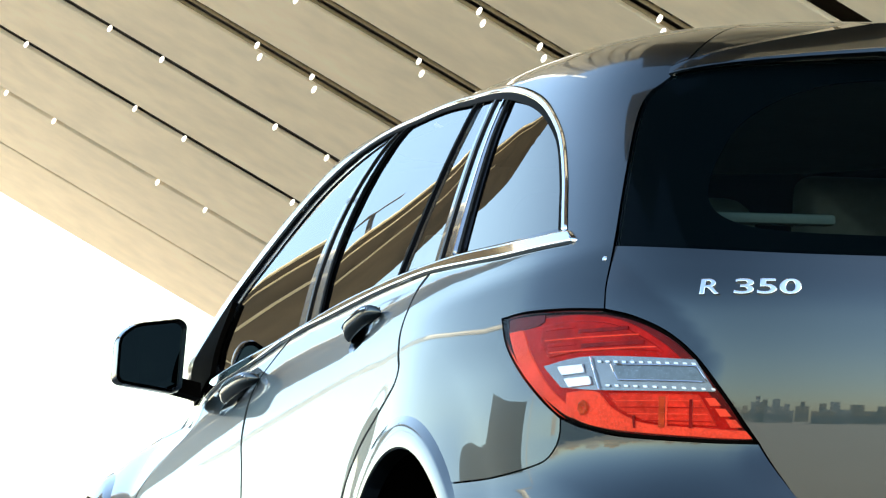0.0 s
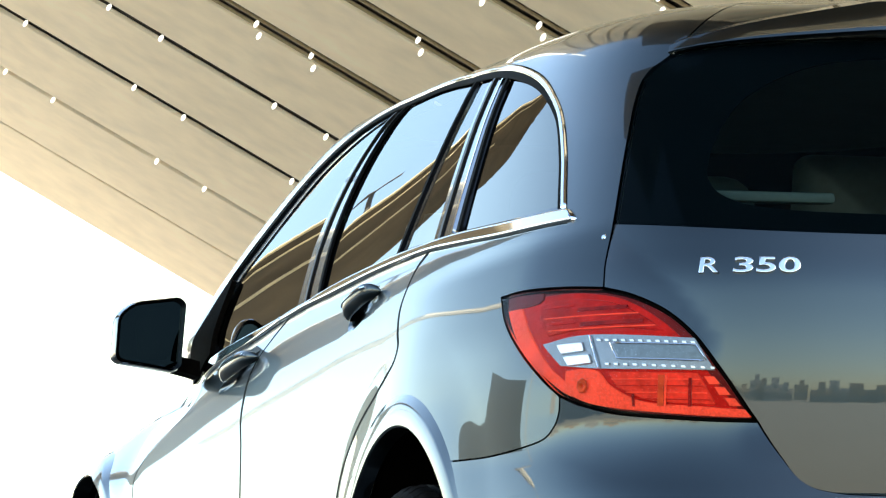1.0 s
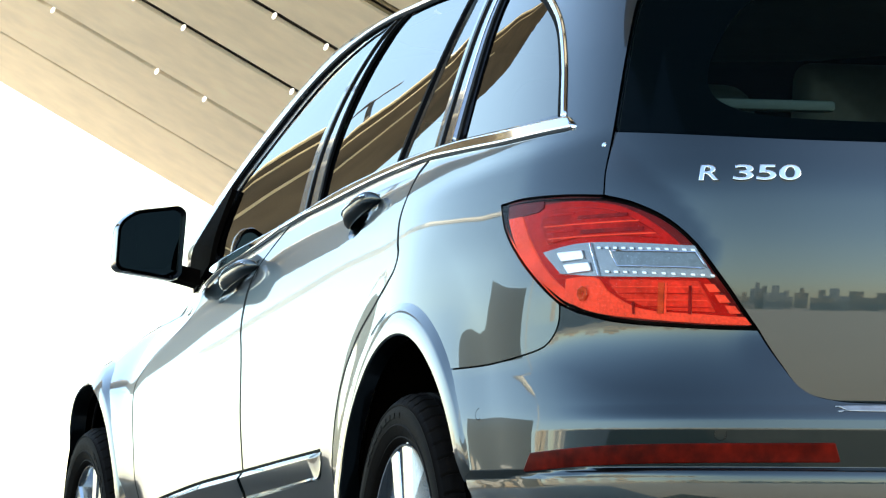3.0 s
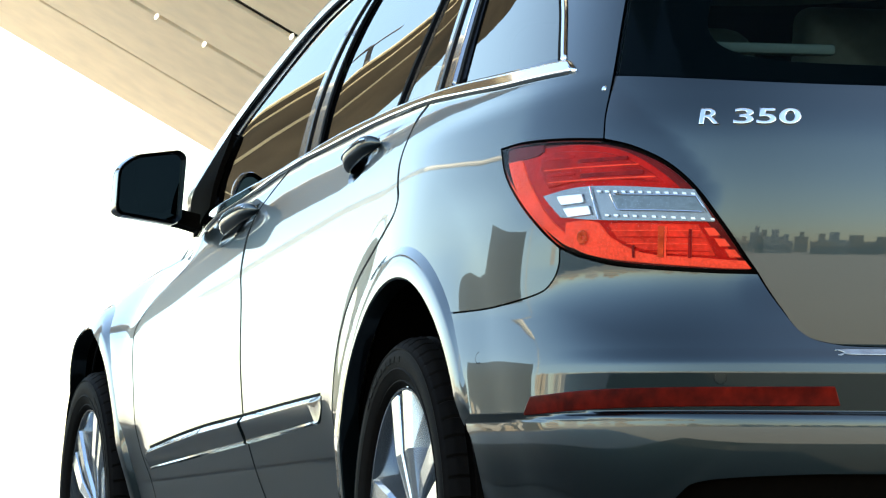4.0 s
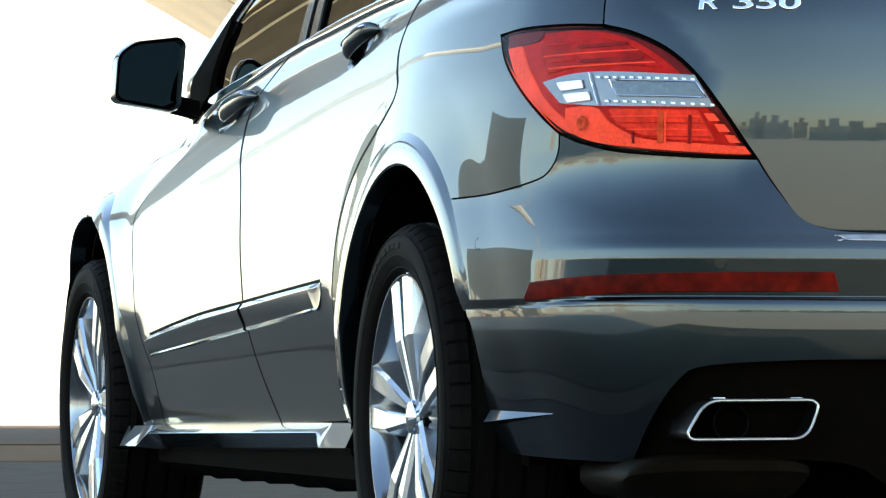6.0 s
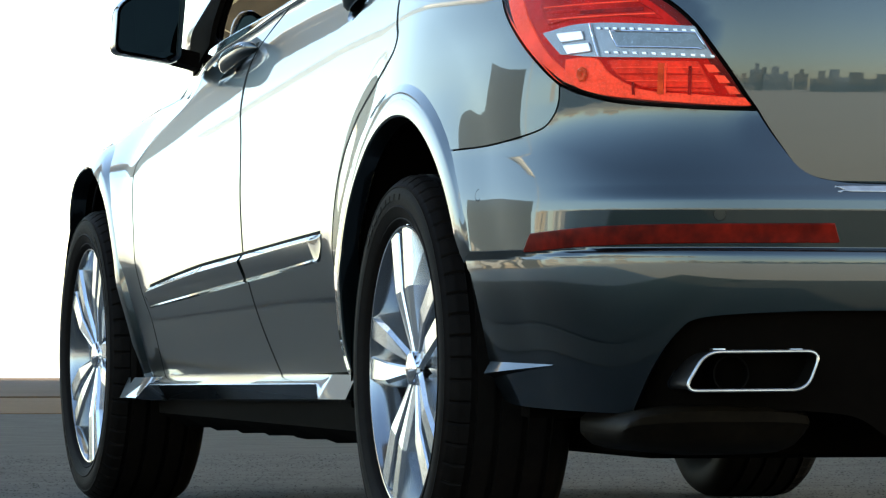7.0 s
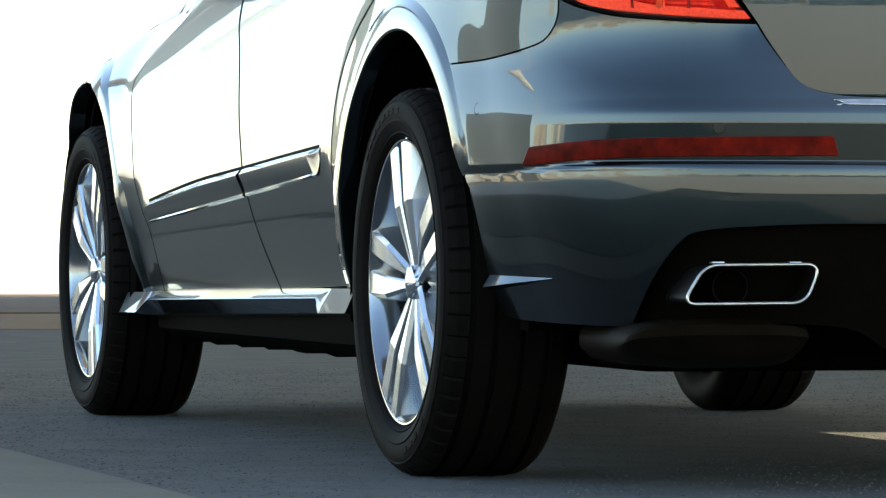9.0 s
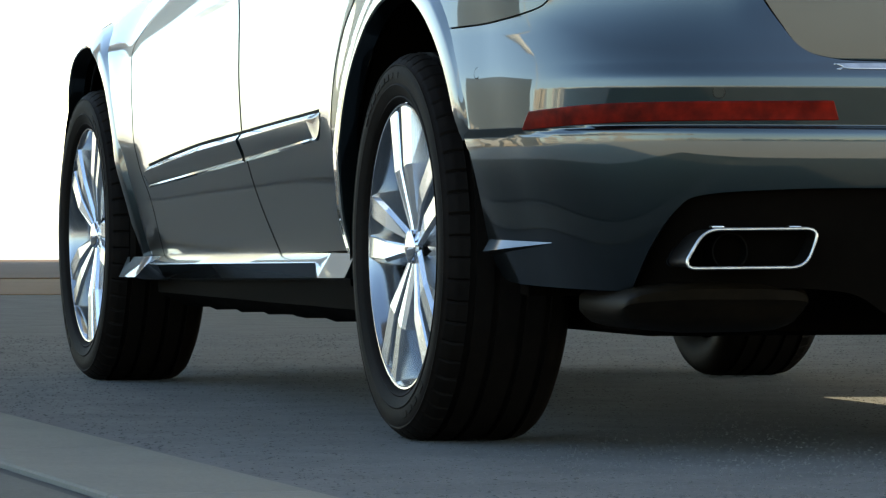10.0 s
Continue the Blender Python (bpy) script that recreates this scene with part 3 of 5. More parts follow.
SMALL_PANE = outline([P_D0, P_E0], [P_E0, P_E1], [P_E1, P_D1], [P_D1, P_D0])
QUARTER_PANE = outline([P_F0, (2.331, 1.228), (2.412, 1.236)], [(2.412, 1.236), (2.396, 1.34), (2.362, 1.438), (2.30, 1.497), P_F1], [P_F1, P_F0])
panes = [inset(q, 0) for q in (FRONT_PANE, REAR_PANE, SMALL_PANE, QUARTER_PANE)]
panel("window_frame", frame_loop, BLACK_GLOSS, car, gap=0, off=-.006, thick=.012, rows=.02, holes=panes, label="gloss black window frames and pillars", mirror=True)
# each pane is bowed on its own: the lean falls from its head to its foot between two lines
F_HEAD = [(1.024, 1.288), (1.084, 1.32), (1.182, 1.336), (1.292, 1.354), (1.394, 1.368)]
R_HEAD, R_FOOT = [(1.542, 1.286), (1.622, 1.33), (1.692, 1.35), (1.818, 1.378), (1.928, 1.41)], [(1.708, 1.152), (1.79, 1.194), (1.848, 1.222), (1.932, 1.252), (1.994, 1.278)]
S_HEAD, S_FOOT = [(1.918, 1.404), (2.0, 1.434), (2.064, 1.454), (2.094, 1.486)], [(1.994, 1.262), (2.038, 1.294), (2.106, 1.334), (2.114, 1.356)]
Q_HEAD, Q_FOOT = [(2.13, 1.426), (2.194, 1.454), (2.25, 1.482), (2.316, 1.506)], [(2.178, 1.348), (2.224, 1.362), (2.278, 1.39), (2.358, 1.468)]
BOWS = {"front_window": ((F_HEAD, .15, 29), (F_HEAD, 0, 20.5), (F_HEAD, -.22, 14.2)),
        "rear_door_window": ((R_HEAD, .12, 27), (R_HEAD, 0, 20.5), (R_FOOT, 0, 13.5), (R_FOOT, -.08, 9)),
        "small_window": ((S_HEAD, .1, 26), (S_HEAD, 0, 20.5), (S_FOOT, 0, 13.5), (S_FOOT, -.1, 9)),
        "quarter_window": ((Q_HEAD, .06, 25), (Q_HEAD, 0, 20.5), (Q_FOOT, 0, 13.5), (Q_FOOT, -.05, 12.4), (Q_FOOT, -.25, 11.5))}
for name, loop, label, mat in (("front_window", FRONT_PANE, "tinted front door window", SIDE_GLASS), ("rear_door_window", REAR_PANE, "tinted rear door window", SIDE_GLASS),
                               ("small_window", SMALL_PANE, "narrow fixed door pane", SIDE_GLASS), ("quarter_window", QUARTER_PANE, "dark tinted rear quarter window", DARK_GLASS)):
    for ob in panel(name, loop, mat, car, gap=-.001, off=-.009, thick=.003, rows=.012, label=label, mirror=True, normal=lambda p, v, marks=BOWS[name]: leaning(skin_normal(p, v), graded(p, v, marks))):
        ob.visible_shadow = False
PILLAR_BLACK = material("pillar_black", (.014, .011, .008), rough=.35, mottle=.1, spec=.12)
SEAL_AND_GAP = material("seal_and_gap_shade", (.004, .004, .004), rough=.7, spec=.05, mottle=.2)
strip("window_seal", shifted(top_line, -.012), shifted(top_line, -.026), SEAL_AND_GAP, "black rubber seal over the side windows", off=-.001, bevel=.001)
for foot, head, width in (((1.643, 1.182), (1.374, 1.582), .022), ((2.200, 1.230), (2.182, 1.547), .018), ((2.000, 1.217), (2.034, 1.575), .016)):
    panel("window_seal", outline([(foot[0] - width / 4, foot[1]), (foot[0] + width / 4, foot[1])], [(foot[0] + width / 4, foot[1]), (head[0] + width / 4, head[1])],
                                 [(head[0] + width / 4, head[1]), (head[0] - width / 4, head[1])], [(head[0] - width / 4, head[1]), (foot[0] - width / 4, foot[1])]),
          SEAL_AND_GAP, car, gap=0, off=-.001, thick=.006, rows=.03, label="black rubber seal", mirror=True)
# the door gaps' shade, painted as flush dark strips along the shut lines
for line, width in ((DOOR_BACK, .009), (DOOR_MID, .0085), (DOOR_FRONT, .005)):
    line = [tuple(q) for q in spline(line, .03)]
    panel("door_gap_shade", outline(shifted(line, -width / 2), [shifted(line, -width / 2)[-1], shifted(line, width / 2)[-1]], shifted(line, width / 2)[::-1], [shifted(line, width / 2)[0], shifted(line, -width / 2)[0]]),
          SEAL_AND_GAP, car, gap=0, off=.0004, thick=.004, rows=.03, label="dark strip standing for the shade in the door's gap", mirror=True)
# bright bars on the pillars
for name, foot, head, width in (("pillar_strip", (1.585, 1.168), (1.302, 1.574), .018), ("pillar_strip", (2.140, 1.226), (2.122, 1.558), .016), ("pillar_strip", (2.178, 1.230), (2.160, 1.550), .007)):
    for side in panel(name, outline([(foot[0] - width / 4, foot[1]), (foot[0] + width / 4, foot[1])], [(foot[0] + width / 4, foot[1]), (head[0] + width / 4, head[1])],
                                    [(head[0] + width / 4, head[1]), (head[0] - width / 4, head[1])], [(head[0] - width / 4, head[1]), (foot[0] - width / 4, foot[1])]),
                      PILLAR_BLACK if width > .01 else CHROME, car, gap=0, off=-.002, thick=.005, rows=.03, label="black glossy pillar strip", mirror=True):
        pass

sail = outline([(.968, 1.275), (1.015, 1.265), (1.085, 1.180), (1.165, 1.098)], [(1.165, 1.098), (1.11, 1.066), (1.02, 1.052)], [(1.02, 1.052), (.978, 1.15), (.968, 1.275)])
panel("mirror_sail", sail, BLACK_PLASTIC, car, gap=0, off=.006, thick=.012, rows=.02, step=.03, label="black corner trim at the mirror's foot", mirror=True)

# ---- car: rear window border, spoiler, lamps and bumper ----
BORDER = material("black_glass_border", (.007, .013, .017), rough=.5, mottle=.05, spec=.05)
inner = both(outline([(3.0, 1.512), (2.80, 1.508), (2.69, 1.487), (2.615, 1.43), (2.585, 1.35), (2.578, 1.28), (2.60, 1.235), (2.66, 1.212), (2.80, 1.205), (3.0, 1.205)]))
border_loop = both(outline([PANE_TOP[-1], *PANE_TOP[-2::-1]], [(2.499, 1.486), *GATE_SIDE[2:6], (2.489, 1.188)], PANE_LOW))
panel("window_border", border_loop, BORDER, car, flat=(1.165, 1.56), gap=.003, off=-.010, thick=.004, rows=.03, holes=[inner], label="black printed border behind the rear window")

lip = np.linspace(2.525, 3.475, 72)
rings = []
for q in lip:
    f = min(1.0, max(0.0, (3 - abs(q - 3) - 2.525) / .26)) ** .8
    base, up = skin_point(q, 1.545 - .03 * (1 - f)), skin_point(q, 1.665)
    n = skin_normal(q, 1.53)
    n = n * (1, 1, .25)
    o = n / np.linalg.norm(n)
    rings.append([tuple(base - .01 * o), tuple(base + o * (.004 + .050 * f) + np.array((0, 0, -.002))), tuple(base + o * (.005 + .058 * f) + np.array((0, 0, .001))),
                  tuple(base + o * (.004 + .057 * f) + np.array((0, 0, .003 + .005 * f))), tuple(base + o * (.003 + .051 * f) + np.array((0, 0, .005 + .006 * f))), tuple(base + o * (.0 + .020 * f) + np.array((0, 0, .014 + .046 * f))),
                  tuple(up + np.array((0, 0, .003 * f))), tuple(up - .02 * o - np.array((0, 0, .02)))])
part("spoiler", loft(rings), PAINT, car, "grey metallic roof spoiler over the rear window")

RED_LENS = material("red_lens", (.46, .008, .005), rough=.35, spec=.03, mottle=.25, scale=30, grain=160, bump=.25, bump_size=60)
BRIGHT_RED = material("orange_red_lens", (.95, .065, .028), rough=.35, spec=.03, mottle=.28, scale=14, grain=260, bump=.3, bump_size=90)
DEEP_RED = material("deep_red_lens", (.12, .005, .004), rough=.3, spec=.05, mottle=.2, scale=25)
DARK_RED = material("dark_red_lens", (.22, .006, .005), rough=.3, spec=.05, mottle=.3, scale=30)
MID_RED = material("mid_red_lens", (.72, .030, .014), rough=.35, spec=.03, mottle=.3, scale=22, grain=120, bump=.3, bump_size=60)
UPPER_RED = material("upper_red_lens", (.42, .009, .006), rough=.35, spec=.03, mottle=.4, scale=18, grain=90, bump=.3, bump_size=35)
AMBER_DARK = material("amber_lens", (.50, .045, .010), rough=.3, spec=.05, mottle=.3, scale=40)
REFLECTOR_RED = material("reflector_red", (.085, .0036, .0013), rough=.35, coat=.0, spec=.04, mottle=.6, scale=9, grain=40)
CLEAR = glass_material("clear_cover", (.97, .97, .97), index=1.10)
LAMP_SILVER = material("lamp_silver", (.62, .64, .67), rough=.22, metal=.5, mottle=.12, scale=60, grain=300)
LAMP_GREY = material("lamp_grey", (.15, .165, .185), rough=.25, metal=.4, mottle=.12, scale=60, grain=300)


def lamp_side(flip):
    """One rear lamp: a dark seal, a housing with red and silver chambers, and a clear cover."""
    def sheet(name, loop, mat, parent, **k):
        label = k.pop("label", "")
        ob = panel(name, loop, mat, parent, label=label, **k)[0]
        if flip:
            me = ob.data
            me.transform(Matrix.Scale(-1, 4, (1, 0, 0)))
            me.flip_normals()
        return ob
    whole = outline(TAIL_GATE[::-1][:-1] + [TAIL_GATE[0]], TAIL_UNDER[::-1], TAIL_FRONT[::-1], TAIL_OVER[::-1])
    lamp = sheet("rear_lamp", whole, BLACK_PLASTIC, car, gap=.0015, off=-.012, thick=.03, rows=.012, label="red rear lamp with a clear band, in a black seal")
    sheet("dark_rim", inset(whole, .0065), DEEP_RED, lamp, gap=0, off=-.010, thick=.002, rows=.01)
    sheet("red_chamber", outline([(2.376, 1.062), (2.448, 1.068), (2.490, 1.060), (2.517, 1.046), (2.545, 1.018), (2.574, .976), (2.602, .914), (2.636, .843)], [(2.636, .843), (2.60, .840), (2.53, .852), (2.488, .868)],
                                 [(2.488, .868), (2.445, .912), (2.412, .965), (2.376, 1.062)]), RED_LENS, lamp, gap=0, off=-.0085, thick=.002, rows=.01, bevel=.002)
    sheet("upper_lens", outline([(2.418, 1.050), (2.448, 1.056), (2.488, 1.050), (2.514, 1.037), (2.542, 1.010), (2.556, .990)], [(2.556, .990), (2.49, 1.000), (2.436, .990)], [(2.436, .990), (2.422, 1.02), (2.418, 1.050)]),
          UPPER_RED, lamp, gap=0, off=-.006, thick=.003, rows=.008, bevel=.003)
    for k, (v, w, a, b) in enumerate(((1.044, .004, 2.426, 2.462), (1.038, .007, 2.466, 2.518), (1.024, .003, 2.428, 2.530), (1.015, .006, 2.432, 2.466), (1.012, .008, 2.472, 2.536), (1.001, .003, 2.436, 2.548))):
        sheet("lens_stripe", outline([(a, v), (b, v + .001)], [(b, v + .001), (b, v + .001 - w)], [(b, v + .001 - w), (a, v - w)], [(a, v - w), (a, v)]),
              (RED_LENS, DARK_RED, BRIGHT_RED, RED_LENS, DARK_RED, BRIGHT_RED)[k], lamp, gap=0, off=-.004, thick=.003, rows=.01, step=.02, bevel=.001)
    sheet("dark_corner", outline([(2.372, 1.058), (2.372, 1.070), (2.42, 1.071)], [(2.42, 1.071), (2.417, 1.053), (2.372, 1.045)], [(2.372, 1.045), (2.372, 1.058)]), DEEP_RED, lamp, gap=0, off=-.005, thick=.003, rows=.008)
    sheet("edge_wedge", outline([(2.371, 1.046), (2.391, 1.050), (2.412, 1.000), (2.438, .945), (2.462, .908), (2.488, .878)], [(2.488, .878), (2.470, .880), (2.447, .905), (2.418, .945), (2.393, .990), (2.371, 1.046)]),
          BRIGHT_RED, lamp, gap=0, off=-.006, thick=.003, rows=.008, bevel=.002)
    sheet("lower_lens", outline([(2.462, .926), (2.482, .928), (2.498, .922), (2.512, .895), (2.545, .866), (2.60, .856), (2.632, .851)], [(2.632, .851), (2.640, .838), (2.60, .840), (2.53, .852), (2.487, .868), (2.466, .892), (2.462, .926)]),
          BRIGHT_RED, lamp, gap=0, off=-.005, thick=.003, rows=.008, bevel=.002)
    sheet("lower_reflector", outline([(2.506, .921), (2.592, .914)], [(2.592, .914), (2.612, .858)], [(2.612, .858), (2.552, .867), (2.518, .892)], [(2.518, .892), (2.506, .921)]), MID_RED, lamp, gap=0, off=-.0055, thick=.003, rows=.008, bevel=.002)
    for k in range(4):
        v = .908 - .012 * k
        sheet("lens_rib", outline([(2.512 + .008 * k, v), (2.594 + .004 * k, v - .004)], [(2.594 + .004 * k, v - .004), (2.594 + .004 * k, v - .006)], [(2.594 + .004 * k, v - .006), (2.512 + .008 * k, v - .002)], [(2.512 + .008 * k, v - .002), (2.512 + .008 * k, v)]),
              RED_LENS if k % 2 else BRIGHT_RED, lamp, gap=0, off=-.0035, thick=.003, rows=.01, step=.02)
    for k in range(4):
        q0, v0 = 2.597 + .0105 * k, .909 - .019 * k
        sheet("side_reflector", outline([(q0, v0), (q0 + .010, v0 - .001)], [(q0 + .010, v0 - .001), (q0 + .017, v0 - .015)], [(q0 + .017, v0 - .015), (q0 + .006, v0 - .015)], [(q0 + .006, v0 - .015), (q0, v0)]),
              BRIGHT_RED, lamp, gap=0, off=-.004, thick=.003, rows=.01, step=.02, bevel=.001)
    for q0, top, foot, w, mat in ((2.533, .880, .858, .002, DARK_RED), (2.556, .912, .858, .0055, AMBER_DARK), (2.562, .912, .858, .002, BRIGHT_RED), (2.584, .906, .856, .003, DARK_RED)):
        sheet("rib", outline([(q0, top), (q0 + w, top)], [(q0 + w, top), (q0 + w + .002, foot)], [(q0 + w + .002, foot), (q0 + .002, foot)], [(q0 + .002, foot), (q0, top)]),
              mat, lamp, gap=0, off=-.003, thick=.003, rows=.02, step=.02)
    # the bulb's bright crumpled reflector
    c = skin_point(2.484, .897) * ((-1 if flip else 1), 1, 1)
    t = Vector(skin_normal(2.484, .897) * ((-1 if flip else 1), 1, 1)).to_track_quat("X", "Z").to_matrix().to_4x4()
    part("bulb_reflector", lathe([(.0035, -.003), (.006, -.001), (.009, .0005), (.012, .0005), (.014, -.002)], 14, dent=lambda i, k: .0016 * (i % 2)), AMBER_DARK, lamp, m=Matrix.Translation(c) @ t)
    band = sheet("clear_band", outline([(2.432, .976), (2.484, .988), (2.586, .976)], [(2.586, .976), (2.607, .919)], [(2.607, .919), (2.505, .926), (2.457, .935)], [(2.457, .935), (2.432, .976)]),
                 LAMP_GREY, lamp, gap=0, off=-.004, thick=.004, rows=.01, step=.02)
    for k in range(2):
        y = .973 - .022 * k
        q = 2.450 + .009 * k
        sheet("reversing_lamp", outline([(q, y), (q + .029, y + .002)], [(q + .029, y + .002), (q + .033, y - .015)], [(q + .033, y - .015), (q + .008, y - .018)], [(q + .008, y - .018), (q, y)]),
              LAMP_SILVER, band, gap=0, off=.001, thick=.004, rows=.01, step=.02, bevel=.002)
    ring = outline([(2.508, .971), (2.588, .964)], [(2.588, .964), (2.599, .936)], [(2.599, .936), (2.517, .943)], [(2.517, .943), (2.508, .971)])
    sheet("lamp_window", ring, material("lamp_window", (.03, .048, .066), rough=.1, coat=.5, mottle=.3, scale=50, grain=200), band, gap=.002, off=-.001, thick=.002, rows=.01, step=.02)
    edge = inset(ring, 0)
    pts = skin_point(edge[:, 0], edge[:, 1]) + .001 * skin_normal(edge[:, 0], edge[:, 1])
    if flip:
        pts = pts * (-1, 1, 1)
    part("bright_frame", tube([*map(tuple, pts), tuple(pts[0])], .0013, 6), CHROME, band)
    pts = skin_point(np.linspace(2.486, 2.499, 6), np.linspace(.986, .928, 6)) * ((-1 if flip else 1), 1, 1)
    part("bright_frame", tube([*map(tuple, pts)], .0016, 6), CHROME, band)
    for v0, v1, p0, p1 in ((.979, .970, 2.494, 2.583), (.936, .925, 2.505, 2.603)):
        for k in range(12):
            f = k / 11
            q, v = p0 + (p1 - p0) * f, v0 + (v1 - v0) * f
            sheet("diode", outline([(q, v), (q + .0036, v - .0004)], [(q + .0036, v - .0004), (q + .0045, v - .0040)], [(q + .0045, v - .0040), (q + .0009, v - .0036)], [(q + .0009, v - .0036), (q, v)], step=.01),
                  LAMP_SILVER, band, gap=0, off=.0, thick=.003, rows=.02, step=.03)
    cover = sheet("cover", inset(whole, .004), CLEAR, lamp, gap=0, off=.001, thick=.004, rows=.012, label="clear cover")
    cover.visible_shadow = False


lamp_side(False)
lamp_side(True)

refl = outline([(2.421, .582), (2.497, .591), (2.572, .595), (2.723, .597)], [(2.723, .597), (2.717, .634)], [(2.717, .634), (2.526, .630), (2.434, .619)], [(2.434, .619), (2.421, .582)])
panel("reflector", refl, REFLECTOR_RED, rear_bumper, gap=.001, off=.006, thick=.012, rows=.006, bevel=.003, label="long red reflector", mirror=True)
for q, v in ((2.610, .646), (2.358, .690)):
    for s in (1, -1):
        n = bumper_normal(q, v)
        c = skin_point(q, v)
        t = Vector(n * (s, 1, 1)).to_track_quat("X", "Z").to_matrix().to_4x4()
        m = Matrix.Translation(Vector(c * (s, 1, 1))) @ t
        part("parking_sensor", lathe([(0, .0008), (.0096, .0008), (.0102, -.002), (.0102, -.006)], 28), PAINT, rear_bumper, m=m)
        part("sensor_ring", lathe([(.0102, -.0004), (.0104, .0004), (.0113, .0004), (.0115, -.004)], 28), SEAL_AND_GAP, rear_bumper, m=m)
insert_loop = both(outline([(3.0, .490), (2.765, .490), (2.669, .488), (2.585, .478), (2.556, .450), (2.530, .383), (2.50, .300)], [(2.50, .300), (2.56, .300), (2.72, .292), (2.80, .240), (3.0, .235)]))
panel("bumper_insert", insert_loop, BLACK_PLASTIC, car, gap=0, off=-.028, thick=.03, rows=.03, label="black plastic insert under the bumper")

DULL_STEEL = material("brushed_steel", (.36, .36, .35), rough=.28, metal=1, mottle=.15, scale=30)
# exhaust trims: a rounded slanted frame with a dark pipe behind it
for s in (1, -1):
    corners = [(-.716, .343), (-.676, .410), (-.474, .412), (-.499, .345)]
    loop = rounded(corners, .026, 8)
    slant = [(s * q.x, -1.062 - .10 * (q.x + .584), q.y) for q in loop]
    trim = part("exhaust_trim", tube([*slant, slant[0]], .0030, 10, (0, 1, 0)), DULL_STEEL, car, "polished slanted exhaust trim")
    sleeve = [[(s * q.x, -1.058 - .10 * (q.x + .584), q.y) for q in loop], [(s * (-.584 + (q.x + .584) * .97), -.93, .3745 + (q.y - .3745) * .97) for q in loop]]
    # near-black sleeve, pipe and back plate keep the trim's hollow dark
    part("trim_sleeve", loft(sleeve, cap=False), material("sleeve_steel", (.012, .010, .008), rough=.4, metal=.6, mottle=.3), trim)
    part("exhaust_pipe", lathe([(.030, 0), (.030, .10), (.033, .10), (.033, 0)], 32, closed=True), material("near_black_steel", (.0025, .002, .0015), rough=.9, spec=.03, mottle=.4), trim,
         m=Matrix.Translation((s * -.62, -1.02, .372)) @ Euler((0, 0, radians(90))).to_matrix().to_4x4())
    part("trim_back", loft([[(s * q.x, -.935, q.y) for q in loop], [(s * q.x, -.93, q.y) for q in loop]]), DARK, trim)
    for x in (-.648, -.508):
        part("trim_clip", box(s * x - .011, s * x + .011, -1.04, -1.02, .412, .416, .001), DULL_STEEL, trim)

# badge: raised letters, and a plain shape in the tailgate's middle
def badge(text, p0, p1, v, height_):
    cu = bpy.data.curves.new("badge", "FONT")
    cu.body, cu.size, cu.extrude, cu.bevel_depth, cu.offset = text, 1, .06, .034, -.012
    tmp = new("badge_text", cu)
    me = bpy.data.meshes.new_from_object(tmp.evaluated_get(bpy.context.evaluated_depsgraph_get()))
    bpy.data.objects.remove(tmp)
    bm = bmesh.new()
    bm.from_mesh(me)
    bpy.data.meshes.remove(me)
    xs, ys = [q.co.x for q in bm.verts], [q.co.y for q in bm.verts]
    x0, x1, y0, y1 = min(xs), max(xs), min(ys), max(ys)
    for q in bm.verts:
        a, b = p0 + (p1 - p0) * (q.co.x - x0) / (x1 - x0), v + height_ * (q.co.y - y0) / (y1 - y0)
        q.co = Vector(skin_point(a, b) + skin_normal(a, b) * (.003 + .035 * q.co.z))
    bmesh.ops.recalc_face_normals(bm, faces=bm.faces)
    return bm


badge_base = new("model_badge")
badge_base.parent = tailgate
tagged(badge_base, "raised chrome letters R 350")
for char, a, b in (("R", 2.5820, 2.6010), ("3", 2.6135, 2.6325), ("5", 2.6355, 2.6545), ("0", 2.6570, 2.6790)):
    part("letter", badge(char, a, b, 1.088, .028), CHROME, badge_base)
panel("plate_trim", both(outline([(3.0, .955), (2.86, .955), (2.81, .965), (2.795, .98)], [(2.795, .98), (2.80, 1.0), (2.84, 1.008), (3.0, 1.01)])), CHROME, tailgate, gap=0, off=.012, thick=.016, bevel=.005, label="chrome trim over the number plate")
panel("loading_sill", both(outline([(3.0, .686), (2.74, .686), (2.727, .690)], [(2.727, .690), (2.735, .698), (3.0, .698)])), DULL_STEEL, rear_bumper, gap=0, off=.002, thick=.006, bevel=.002, label="bright loading sill strip")
dot = skin_point(2.480, 1.164)
part("trim_plug", lathe([(0, .002), (.004, .0015), (.0055, 0), (.0055, -.004)], 20), CHROME, car, m=Matrix.Translation(dot) @ Vector(skin_normal(2.480, 1.164)).to_track_quat("X", "Z").to_matrix().to_4x4())

